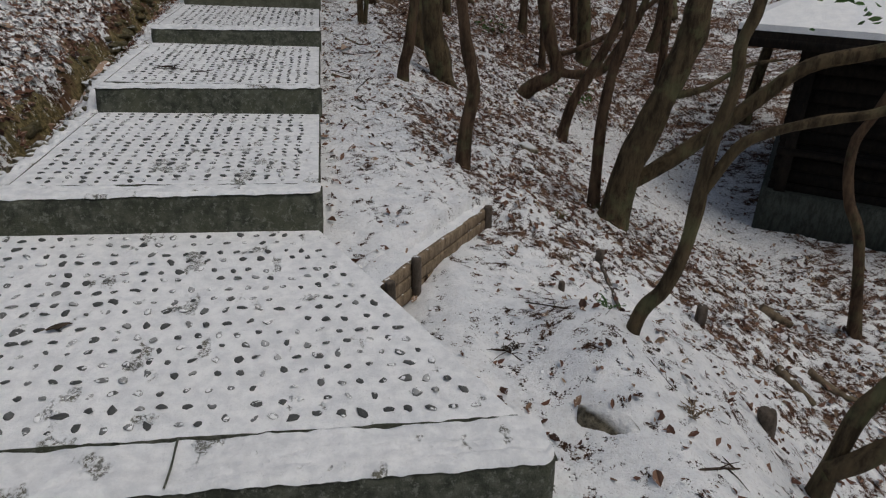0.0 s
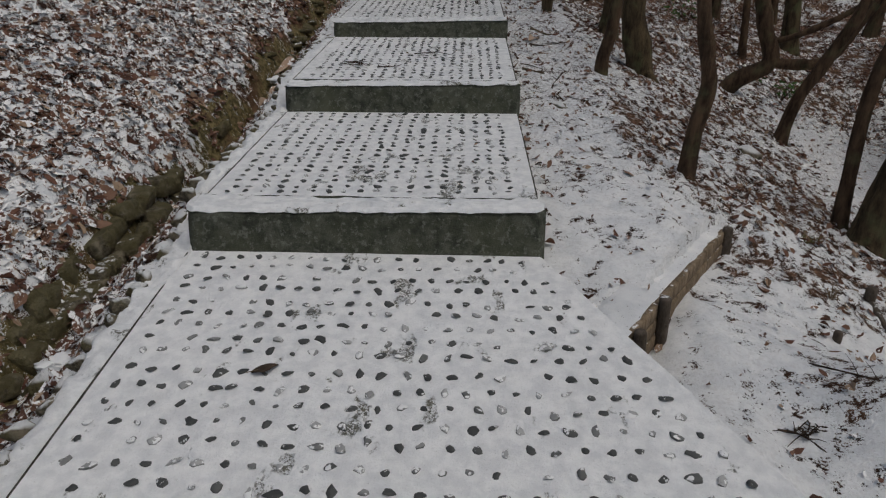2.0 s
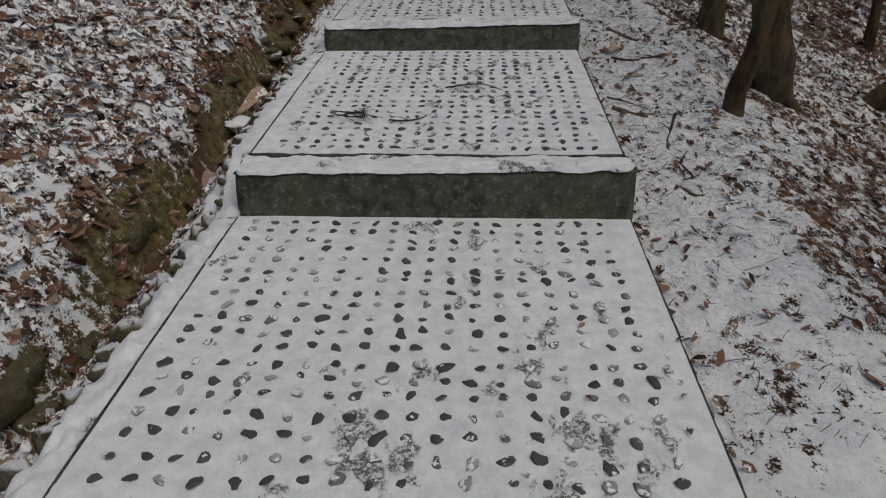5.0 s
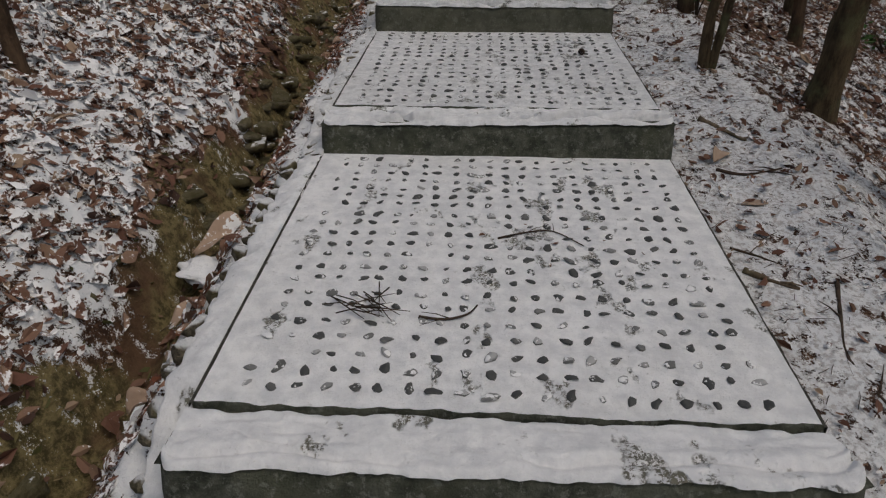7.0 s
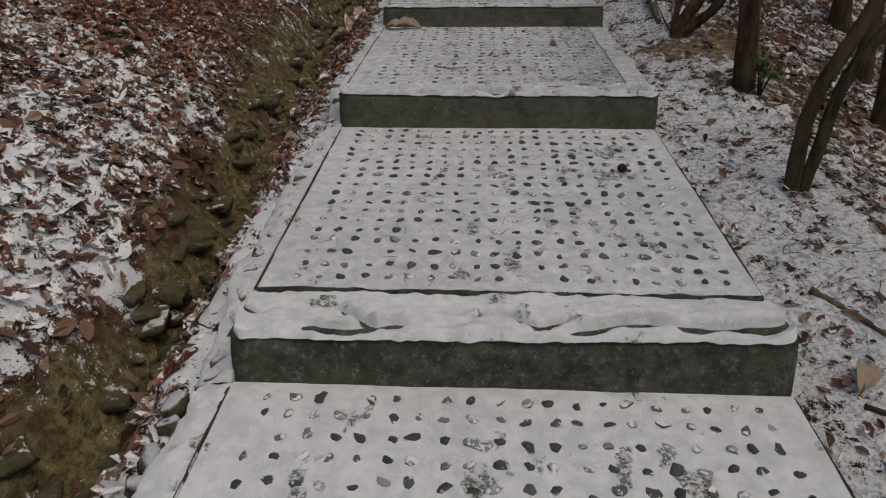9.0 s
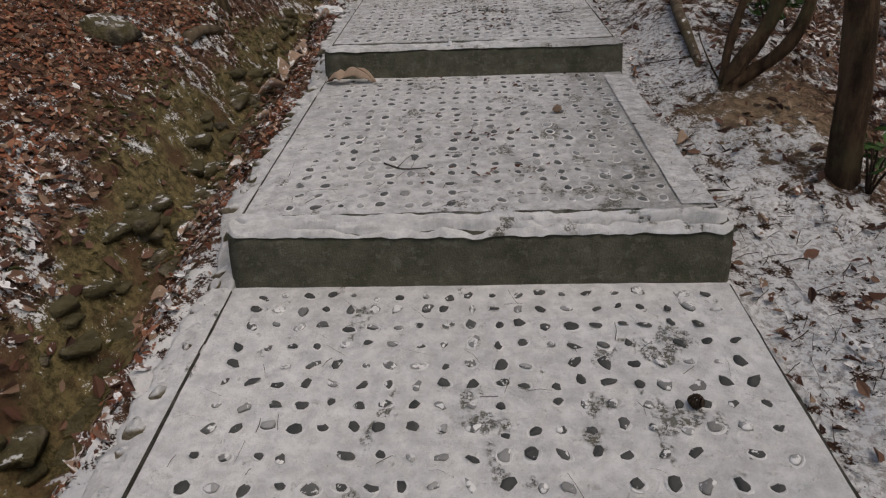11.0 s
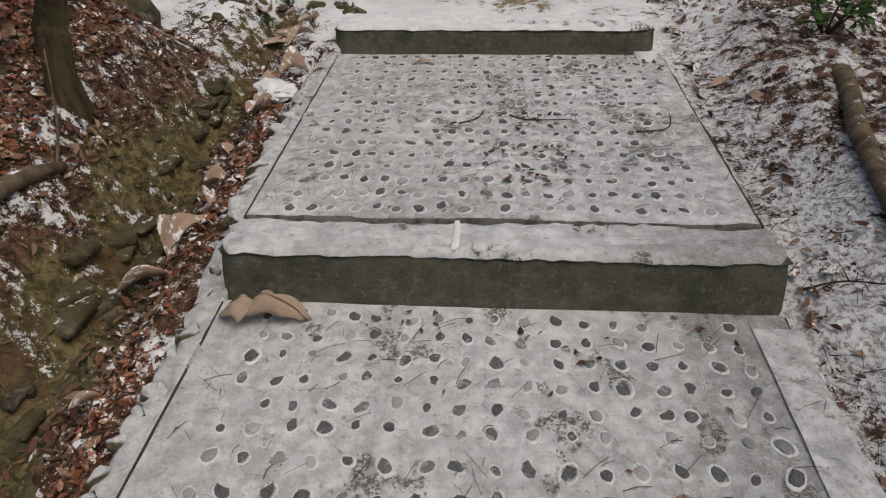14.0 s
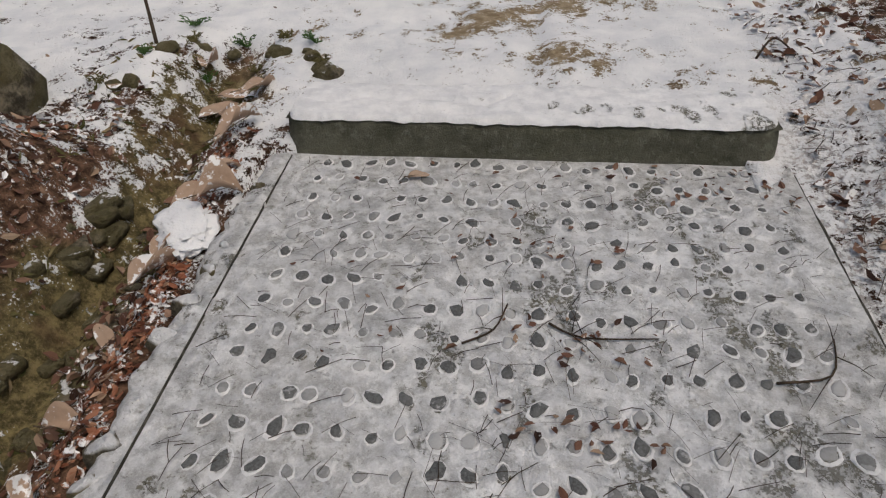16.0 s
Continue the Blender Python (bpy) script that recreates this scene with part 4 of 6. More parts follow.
def litter_on_slabs():
    rng = np.random.default_rng(5)
    ps, nr = [], []
    spots = [(-0.15, 11.32, 0.25, 60), (-0.9, 11.34, 0.5, 40), (-0.55, 9.5, 0.3, 20), (-0.2, 8.95, 0.5, 8), (-1.0, 9.52, 0.3, 18), (-0.95, 10.7, 0.35, 12), (-0.6, 8.6, 0.5, 8), (-0.76, 10.15, 0.1, 26), (-0.74, 10.35, 0.1, 26), (-0.8, 10.6, 0.12, 22), (-0.85, 10.95, 0.12, 20), (-0.8, 8.3, 0.12, 18), (-0.75, 8.7, 0.12, 18), (-0.4, 5.2, 0.4, 10), (-0.4, 3.0, 0.4, 8)]
    for cx, cy, sp, n in spots:
        for _ in range(n):
            x, y = cx + rng.normal(0, sp), cy + rng.normal(0, sp * 0.35)
            if not XL < x < 0:
                continue
            for yf, zf, zt, ys, z0, ye, z1 in STEPS:
                if ys + 0.02 < y < ye - 0.02:
                    ps.append((x, y, z0 + (z1 - z0) * (y - ys) / (ye - ys) + 0.008))
                    break
    ps = np.array(ps)
    n = len(ps)
    nrm = np.stack([rng.normal(0, 0.3, n), rng.normal(0, 0.3, n), np.ones(n)], 1)
    nrm /= np.linalg.norm(nrm, axis=1, keepdims=True)
    v, f = leaf_arrays(ps, nrm, rng.uniform(0.012, 0.035, n), rng.uniform(0, 6.28, n), rng)
    ob = sheet("leaf_scraps", v, f, M_LITTER, None, (("snow_cover", np.full(len(v), 0.25)),), False)
    tagged(ob, "small dry leaf scraps blown onto the upper landings", "leaf litter", "", "stuff")


litter_on_slabs()


def needles():
    """Fine dry stalks and pine needles lying over the upper snow."""
    rng = np.random.default_rng(9)
    vs, fs = [], []
    def lay(x, y, z, ln, a, w):
        b = len(vs)
        dx, dy = math.cos(a) * ln / 2, math.sin(a) * ln / 2
        px, py = -math.sin(a) * w, math.cos(a) * w
        mx, my = px * rng.uniform(-6, 6), py * rng.uniform(-6, 6)
        vs.extend([(x - dx - px, y - dy - py, z), (x - dx + px, y - dy + py, z + w), (x + mx + px, y + my + py, z + 0.003 + w), (x + mx - px, y + my - py, z + 0.003), (x + dx + px, y + dy + py, z + w), (x + dx - px, y + dy - py, z)])
        fs.extend([(b, b + 3, b + 2, b + 1), (b + 3, b + 5, b + 4, b + 2)])
    for _ in range(5200):
        x, y = rng.uniform(0.03, 1.1), rng.uniform(3.0, 12.5)
        if rng.uniform() < 0.25 + 0.75 * smooth(y, 6, 8.5):
            lay(x, y, height(x, y) + 0.006, rng.uniform(0.03, 0.13), rng.uniform(0, 3.14), rng.uniform(0.0006, 0.0015))
    for k in (3, 4, 5):
        yf, zf, zt, ys, z0, ye, z1 = STEPS[k]
        for _ in (0,) * (80, 340, 700)[k - 3]:
            x, y = rng.uniform(XL + 0.05, -0.05), rng.uniform(ys + 0.03, ye - 0.03)
            lay(x, y, z0 + (z1 - z0) * (y - ys) / (ye - ys) + 0.004, rng.uniform(0.02, 0.09), rng.uniform(0, 3.14), rng.uniform(0.0004, 0.0009))
    ob = sheet("needles", np.array(vs), np.array(fs), M_TWIG, None, (), False)
    tagged(ob, "fine dry pine needles and stalks on thin snow", "needles", "", "stuff")


needles()


def ditch_grass():
    rng = np.random.default_rng(21)
    n = 9000
    x, y = rng.uniform(-2.62, -1.9, n), rng.uniform(0.3, 12.1, n)
    d = -x
    late = smooth(y, 7.2, 9.0)
    keep = rng.uniform(0, 1, n) < (1 - smooth(d, 2.3 + 0.15 * late, 2.45 + 0.2 * late)) * (0.25 + 0.75 * late) * clumps(x, y, 4)
    x, y = x[keep], y[keep]
    n = len(x)
    p = np.stack([x, y, land(x, y) + rough_land(x, y) + 0.006], 1)
    nrm = np.stack([rng.normal(0, 0.9, n), rng.normal(0, 0.9, n), np.ones(n)], 1)
    nrm /= np.linalg.norm(nrm, axis=1, keepdims=True)
    v, f = leaf_arrays(p, nrm, rng.uniform(0.02, 0.06, n), rng.uniform(0, 6.28, n), rng, 0.3, 0.22)
    ob = sheet("ditch_moss", v, f, M_SEDGE, None, (), False)
    tagged(ob, "olive moss and short grass lining the ditch", "moss", "", "stuff")


ditch_grass()


# ---- stones along the ditch ----
def stones():
    rng = random.Random(77)
    # two rough courses of split stone face the bank
    for course in range(2):
        y = 0.2 + 0.06 * course
        while y < 5.0:
            s = rng.uniform(0.055, 0.095) * (1 if y < 3.6 else 0.75)
            face = float(np.interp(y, (0.2, 2.0, 3.0, 5.0), (-2.12, -2.12, -2.06, -2.10)))
            x = face - 0.05 - 0.085 * course + rng.uniform(-0.02, 0.02)
            floor_z = float(land(np.array([-2.06]), np.array([y]))[0])
            gone = rng.random() > float(np.interp(y, (0, 2.9, 3.4, 5.0), (0.95, 0.9, 0.3, 0.0)))
            if gone:
                y += s * 1.75
                continue
            ob = new("ditch_stone", RUBBLE[rng.randrange(8)])
            ob.matrix_basis = pose(x, y, max(floor_z + 0.035 + 0.085 * course, height(x, y) - 0.05) + rng.uniform(-0.035, 0.0), rng.uniform(-10, 10), rng.uniform(-20, 5), rng.uniform(-14, 14) + rng.choice((0, 180))) @ Matrix.Diagonal((s * 0.75, s * rng.uniform(0.85, 1.25), s * rng.uniform(0.55, 0.8), 1))
            tagged(ob, "rough mossy wall stone with snow on top beside the ditch", "stone", "stones lining the ditch")
            y += s * 1.75 + (0.0 if rng.random() < 0.7 else rng.uniform(0.03, 0.14))
    y = 5.0
    while y < 11.3:
        s = rng.uniform(0.025, 0.05)
        x = -2.14 - rng.uniform(0.0, 0.16) if rng.random() < 0.7 else -1.95 - rng.uniform(0, 0.1)
        ob = new("ditch_stone", ROCKS[rng.randrange(6)])
        ob.matrix_basis = pose(x, y + rng.uniform(-0.05, 0.05), height(x, y) - s * 0.35, rng.uniform(-25, 25), rng.uniform(-25, 25), rng.uniform(0, 360)) @ Matrix.Diagonal((s * rng.uniform(0.9, 1.4), s, s * rng.uniform(0.7, 0.9), 1))
        tagged(ob, "small mossy stone in the damp ditch", "stone", "stones lining the ditch")
        y += 0.2

    for i in range(170):
        y = 5.2 + 6.0 * rng.random() ** 0.7
        x = -2.06 - rng.uniform(-0.07, 0.2)
        s = rng.uniform(0.04, 0.08)
        ob = new("ditch_stone", RUBBLE[rng.randrange(8)])
        ob.matrix_basis = pose(x, y, height(x, y) - s * 0.3, rng.uniform(-9, 9), rng.uniform(-9, 9), rng.uniform(0, 360)) @ Matrix.Diagonal((s * rng.uniform(0.8, 1.2), s * 0.85, s * rng.uniform(0.28, 0.42), 1))
        tagged(ob, "flat mossy brown stone sunk in the ditch", "stone", "stones lining the ditch")
    for i in range(11):
        a = rng.uniform(-0.3, 3.5)
        x, y = -2.05 + 0.42 * math.cos(a) * rng.uniform(0.8, 1.1), 11.85 + 0.36 * math.sin(a) * rng.uniform(0.8, 1.1)
        s = rng.uniform(0.03, 0.06)
        ob = new("ditch_stone", ROCKS[rng.randrange(6)])
        ob.matrix_basis = pose(x, y, height(x, y) + s * 0.3, rng.uniform(-25, 25), rng.uniform(-25, 25), rng.uniform(0, 360)) @ Matrix.Diagonal((s * 1.3, s, s * 0.75, 1))
        tagged(ob, "mossy stone with snow on top ringing the ditch head", "stone", "stones lining the ditch")


stones()


def boulder(x, y, sx, sy, sz, turn, label, seed, material=None, sink=0.35, flats=7):
    me = cobble(seed, material or M_BOULD, "boulder", flats)
    ob = new("boulder", me)
    ob.matrix_basis = pose(x, y, height(x, y) + sz * sink * 0.6, 0, 0, turn) @ Matrix.Diagonal((sx, sy, sz, 1))
    return tagged(ob, label, "boulder")


boulder(1.13, 0.80, 0.24, 0.12, 0.12, -58, "flat grey boulder half sunk in snow beside the landing", 3, M_BOULD, -0.35)
boulder(-2.88, 11.48, 0.27, 0.25, 0.26, 65, "mossy tan boulder at the top of the leafy bank", 9, M_TAN, 0.6, 3)
boulder(-2.68, 9.35, 0.18, 0.13, 0.10, 25, "mossy tan boulder sunk in the leafy bank", 5, M_TAN)
boulder(-1.98, 1.55, 0.13, 0.10, 0.09, 60, "pale stone with a snow cap beside the ditch", 6, M_EDGE)
boulder(1.9, 4.75, 0.13, 0.10, 0.08, 0, "small stone among leaves on the wooded slope", 7)
boulder(0.33, 4.45, 0.07, 0.09, 0.03, 10, "flat snow-covered stone beside the steps", 8, M_EDGE, 0.4)


# ---- trees ----
def crown_of(tree, centre, spread, count, seed, size=(0.05, 0.09)):
    rng = np.random.default_rng(seed)
    hubs = rng.normal(0, 1, (max(6, count // 30), 3)) * np.array(spread) * 0.55 + np.array(centre)
    pick = rng.integers(0, len(hubs), count)
    p = hubs[pick] + rng.normal(0, 0.12, (count, 3))
    nrm = rng.normal(0, 1, (count, 3)) + np.array([0, 0, 0.8])
    nrm /= np.linalg.norm(nrm, axis=1, keepdims=True)
    v, f = leaf_arrays(p - np.array(tree.location), nrm, rng.uniform(*size, count), rng.uniform(0, 6.28, count), rng, 0.2, 0.4)
    ob = sheet("crown", v, f, M_GREEN, tree, (), False)
    ob["label"] = "sparse crown of dark evergreen leaves"


def tree(stems, label, seed, bark=M_BARK, top=4.2, leaves=90, category="tree", grow=True):
    """stems: runs of places with a radius at the foot; the first is the trunk."""
    rng = random.Random(seed)
    bx, by, bz = stems[0][0][0]
    t = empty("tree", bx, by, bz, label, category, "trees beside the stairs")
    tips = []
    for i, (pts, r, tip) in enumerate(stems):
        p = [Vector(q) for q in pts]
        if i == 0:
            p[0].z = min(p[0].z, height(p[0].x, p[0].y)) - 0.12
        if grow and tip:
            d = (p[-1] - p[-2]).normalized()
            q, n = p[-1].copy(), 0
            while q.z < top and n < 14:
                d = (d + Vector((rng.uniform(-0.25, 0.25), rng.uniform(-0.25, 0.25), 0.22))).normalized()
                q = q + d * 0.42
                p.append(q.copy())
                n += 1
        run = spline(p, 5)
        m = len(run)
        radii = [r * (1.0 - (0.72 if grow and tip else (0.35 if pts[-1][2] < pts[0][2] else 0.8)) * a / (m - 1)) * (1 + 0.10 * noise.noise(Vector((a * 0.25, seed, i)))) for a in range(m)]
        if i == 0:
            radii[0] *= 1.7
            radii[1] *= 1.35
            radii[2] *= 1.15
        bm = bmesh.new()
        tube(bm, run, radii, 12 if r > 0.05 else 8, 0.22, seed + i)
        bm.transform(Matrix.Translation(-Vector(t.location)))
        part("trunk" if i == 0 else "limb", bm, bark, t)
        tips.append((run, radii))
        if grow and tip:
            for b in range(4):
                a = int(m * rng.uniform(0.55, 0.95))
                base = run[a]
                if base.z < 1.7:
                    continue
                d = Vector((rng.uniform(-1, 1), rng.uniform(-1, 1), rng.uniform(0.2, 0.9))).normalized()
                lp = [base + d * s + Vector((rng.uniform(-0.08, 0.08), rng.uniform(-0.08, 0.08), 0)) * s for s in (0, 0.3, 0.65, 1.0)]
                bm = bmesh.new()
                lr = spline(lp, 3)
                tube(bm, lr, [radii[a] * 0.5 * (1 - 0.8 * q / (len(lr) - 1)) for q in range(len(lr))], 6, 0.15, b)
                bm.transform(Matrix.Translation(-Vector(t.location)))
                part("limb", bm, bark, t)
    if leaves:
        end = tips[0][0][-1]
        crown_of(t, (end.x, end.y, max(end.z - 0.2, 3.0)), (0.8, 0.8, 0.45), leaves, seed)
    return t


tree([([(0.79, 5.32, 0.22), (0.77, 5.32, 0.38), (0.82, 5.32, 0.59), (0.84, 5.32, 0.80), (0.86, 5.31, 1.0)], 0.060, True)], "slender brown tree with a bent trunk beside the trail", 1)
tree([([(1.28, 6.0, 0.1), (1.25, 6.0, 0.28), (1.16, 6.02, 0.63), (1.13, 6.02, 0.96)], 0.135, True), ([(1.27, 5.98, 0.22), (1.36, 5.86, 0.10), (1.44, 5.76, 0.0)], 0.06, False)], "stout grey trunk with lichen and a root flare", 2, M_BARK_G, 5.0)
tree([([(1.05, 3.59, 0.03), (1.06, 3.59, 0.22), (1.10, 3.58, 0.51), (1.06, 3.59, 0.71), (1.01, 3.60, 0.94), (0.98, 3.61, 1.12)], 0.054, True)], "slender brown tree with a swaying trunk at the trail's edge", 3)
tree([([(2.56, 5.71, -0.45), (2.64, 5.68, -0.05), (2.79, 5.62, 0.33), (2.93, 5.57, 0.68), (3.04, 5.53, 1.07)], 0.06, True)], "thin leaning tree on the leafy slope", 4)
tree([([(2.33, 7.01, -0.25), (2.56, 6.94, -0.07), (2.84, 6.87, 0.12), (2.74, 6.89, 0.45), (2.67, 6.91, 0.71), (2.60, 6.93, 0.96)], 0.10, True),
      ([(2.80, 6.87, 0.14), (3.1, 6.78, 0.12), (3.36, 6.7, 0.2), (3.55, 6.64, 0.55), (3.7, 6.6, 0.9)], 0.06, True),
      ([(2.78, 6.88, 0.33), (3.05, 6.8, 0.42), (3.45, 6.66, 0.66), (3.75, 6.55, 0.95)], 0.035, True)], "low forking tree whose limbs sweep along the slope", 5)
leaning = tree([([(2.39, 3.76, -0.42), (2.46, 3.73, -0.14), (2.56, 3.68, 0.25), (2.67, 3.63, 0.65), (2.74, 3.60, 0.95), (2.75, 3.59, 1.19)], 0.125, True),
      ([(2.44, 3.80, -0.36), (2.70, 3.76, -0.16), (3.01, 3.65, 0.12), (3.29, 3.51, 0.45), (3.59, 3.38, 0.76), (4.02, 3.17, 0.92)], 0.066, True),
      ([(2.61, 3.66, 0.46), (2.85, 3.5, 0.56), (3.1, 3.4, 0.75), (3.35, 3.3, 0.82)], 0.035, False)], "thick leaning trunk with a long low limb", 6, M_BARK_G, 4.5, 200)
crown_of(leaning, (3.35, 2.75, 1.42), (0.7, 0.55, 0.12), 130, 66, (0.05, 0.085))
tree([([(2.30, 3.92, -0.42), (2.27, 3.94, 0.18), (2.30, 3.93, 0.60), (2.36, 3.90, 0.90), (2.36, 3.90, 1.15)], 0.05, True)], "thin dark stem standing close to a thick trunk", 7)
tree([([(1.46, 1.37, -0.28), (1.49, 1.36, -0.13), (1.57, 1.32, 0.04), (1.62, 1.29, 0.28), (1.63, 1.29, 0.55), (1.64, 1.28, 0.77), (1.67, 1.26, 0.98), (1.66, 1.27, 1.14), (1.69, 1.25, 1.30)], 0.039, True),
      ([(1.63, 1.30, 0.48), (1.72, 1.25, 0.71), (1.80, 1.21, 0.79), (1.97, 1.12, 0.87), (2.16, 1.01, 0.94)], 0.025, True)], "thin crooked grey sapling growing from the lower terrace", 8, M_BARK_G, 3.6, 120)
tree([([(2.13, 0.72, -0.55), (2.17, 0.70, -0.30), (2.24, 0.66, -0.08), (2.32, 0.6, 0.15)], 0.042, True),
      ([(2.12, 0.68, -0.53), (2.20, 0.60, -0.38), (2.32, 0.52, -0.2), (2.45, 0.44, 0.0)], 0.05, True)], "dark twin-stemmed tree with a flared foot", 9, M_BARK_G, 3.6, 120)
tree([([(4.18, 2.77, -0.95), (4.05, 2.90, -0.48), (3.94, 3.02, -0.15), (3.89, 3.06, 0.24), (3.95, 3.01, 0.5)], 0.045, True)], "thin crooked stem at the foot of the slope", 10, M_BARK, 3.2)
tree([([(0.47, 7.28, 0.56), (0.45, 7.28, 0.78), (0.47, 7.27, 1.04), (0.58, 7.26, 1.33)], 0.036, True), ([(0.50, 7.27, 0.58), (0.52, 7.26, 0.8), (0.56, 7.25, 1.1), (0.72, 7.24, 1.4)], 0.030, True)], "twin-stemmed tree rising from the snowy trail's edge", 11, M_BARK_G)
tree([([(1.12, 7.11, 0.5), (1.15, 7.10, 0.81), (1.17, 7.09, 1.03), (1.2, 7.08, 1.3)], 0.09, True)], "sturdy brown tree on the leafy edge of the slope", 12, M_BARK_G, 5.0)
tree([([(0.40, 9.30, 0.90), (0.45, 9.31, 1.0), (0.56, 9.34, 1.16), (0.62, 9.36, 1.35), (0.64, 9.38, 1.6)], 0.046, True), ([(0.42, 9.30, 0.94), (0.54, 9.30, 1.0), (0.66, 9.24, 1.15), (0.72, 9.26, 1.4)], 0.040, True), ([(0.40, 9.32, 0.94), (0.43, 9.4, 1.1), (0.5, 9.46, 1.35)], 0.024, True),
      ([(0.38, 9.28, 0.94), (0.33, 9.14, 1.06), (0.30, 9.10, 1.2)], 0.006, False), ([(0.38, 9.29, 0.94), (0.31, 9.22, 1.02), (0.23, 9.22, 1.16), (0.2, 9.2, 1.24)], 0.006, False), ([(0.40, 9.26, 0.94), (0.38, 9.06, 1.06), (0.40, 9.0, 1.22)], 0.005, False)], "multi-stemmed dark shrub tree with an exposed foot", 13, M_BARK, 3.4, 90)
tree([([(0.64, 8.5, 0.7), (0.62, 8.52, 0.95), (0.58, 8.55, 1.35)], 0.068, True)], "straight dark trunk among brown leaves", 14, M_BARK, 5.0)
tree([([(-2.48, 10.40, 1.28), (-2.46, 10.41, 1.46), (-2.43, 10.42, 1.58)], 0.06, True)], "brown tree with a smooth trunk on the leafy bank", 15, M_BARK_G, 4.2, 0)
tree([([(-2.80, 10.07, 1.4), (-2.79, 10.08, 1.7)], 0.05, True)], "thin tree on the brown leafy bank", 16, M_BARK, 4.2, 0)
tree([([(-2.67, 10.33, 1.36), (-2.66, 10.34, 1.65)], 0.045, True)], "thin grey stem on the bank beside a boulder", 17, M_BARK_G, 4.2, 0)
tree([([(-2.95, 5.88, 0.82), (-2.97, 5.9, 1.1), (-2.99, 5.92, 1.4)], 0.04, True)], "thin sapling on the snowy leaf bank", 18, M_BARK, 4.2, 0)
FAR = [(1.9, 9.6, 0.06), (2.6, 11.5, 0.09), (3.3, 10.2, 0.07), (4.1, 9.3, 0.11), (4.6, 11.2, 0.08), (5.3, 9.0, 0.07), (3.8, 13.0, 0.12), (1.5, 12.6, 0.07), (5.9, 10.6, 0.1), (6.8, 12.0, 0.12), (2.3, 14.4, 0.1), (5.0, 14.2, 0.11), (3.0, 16.5, 0.12), (1.6, 8.7, 0.05), (3.2, 8.6, 0.05), (6.4, 8.2, 0.09)]
frng = random.Random(4)
for i, (x, y, r) in enumerate(FAR):
    lean = frng.uniform(-0.25, 0.25)
    z = height(x, y)
    tree([([(x, y, z), (x + lean * 0.4, y, z + 0.7), (x + lean * 1.2, y + 0.1, z + 1.6)], r, True)], "bare brown trunk standing far among the trees", 40 + i, M_BARK if i % 3 else M_BARK_G, z + 4.5, 150)


def shrub(x, y, r, h, count, label, seed, low=0.05):
    """A low evergreen: a few stems and loose leaves."""
    z = height(x, y)
    s = empty("shrub", x, y, z, label, "shrub")
    rng = random.Random(seed)
    tips = []
    for i in range(7):
        a = rng.uniform(0, 6.28)
        tip = Vector((math.cos(a) * r * rng.uniform(0.3, 1), math.sin(a) * r * rng.uniform(0.3, 1), h * rng.uniform(0.5, 1)))
        run = spline([(0, 0, -0.03), tip * 0.5 + Vector((0, 0, 0.04)), tip], 3)
        bm = bmesh.new()
        tube(bm, run, [0.007 * (1 - 0.7 * q / (len(run) - 1)) for q in range(len(run))], 5, 0.1, i)
        part("stem", bm, M_TWIG, s)
        tips.append(tip)
    nr = np.random.default_rng(seed)
    hubs = np.array(tips)
    p = hubs[nr.integers(0, 7, count)] * nr.uniform(0.55, 1.05, (count, 1)) + nr.normal(0, r * 0.16, (count, 3))
    p[:, 2] = np.maximum(p[:, 2], low)
    nrm = nr.normal(0, 0.7, (count, 3)) + np.array([0, 0, 1])
    nrm /= np.linalg.norm(nrm, axis=1, keepdims=True)
    v, f = leaf_arrays(p, nrm, nr.uniform(0.04, 0.085, count), nr.uniform(0, 6.28, count), nr, 0.2, 0.4)
    sheet("foliage", v, f, M_GREEN, s, (), False)
    return s


shrub(0.90, 10.1, 0.36, 0.45, 330, "dark green broadleaf shrub among brown leaves", 1)
shrub(0.66, 11.35, 0.28, 0.3, 130, "low evergreen seedling at the clearing's edge", 2)
shrub(0.70, 8.42, 0.14, 0.25, 26, "small green-leaved shoot beside a trunk", 3, 0.12)
shrub(1.05, 10.9, 0.35, 0.35, 110, "dark green leafy undergrowth beside the trail", 4)
shrub(-3.3, 5.35, 0.16, 0.14, 26, "small green sedge tuft in the snowy leaves", 5)
shrub(3.4, 7.7, 0.3, 0.25, 60, "green fern undergrowth on the wooded slope", 6)
shrub(2.6, 9.2, 0.35, 0.25, 60, "green fern undergrowth on the wooded slope", 7)


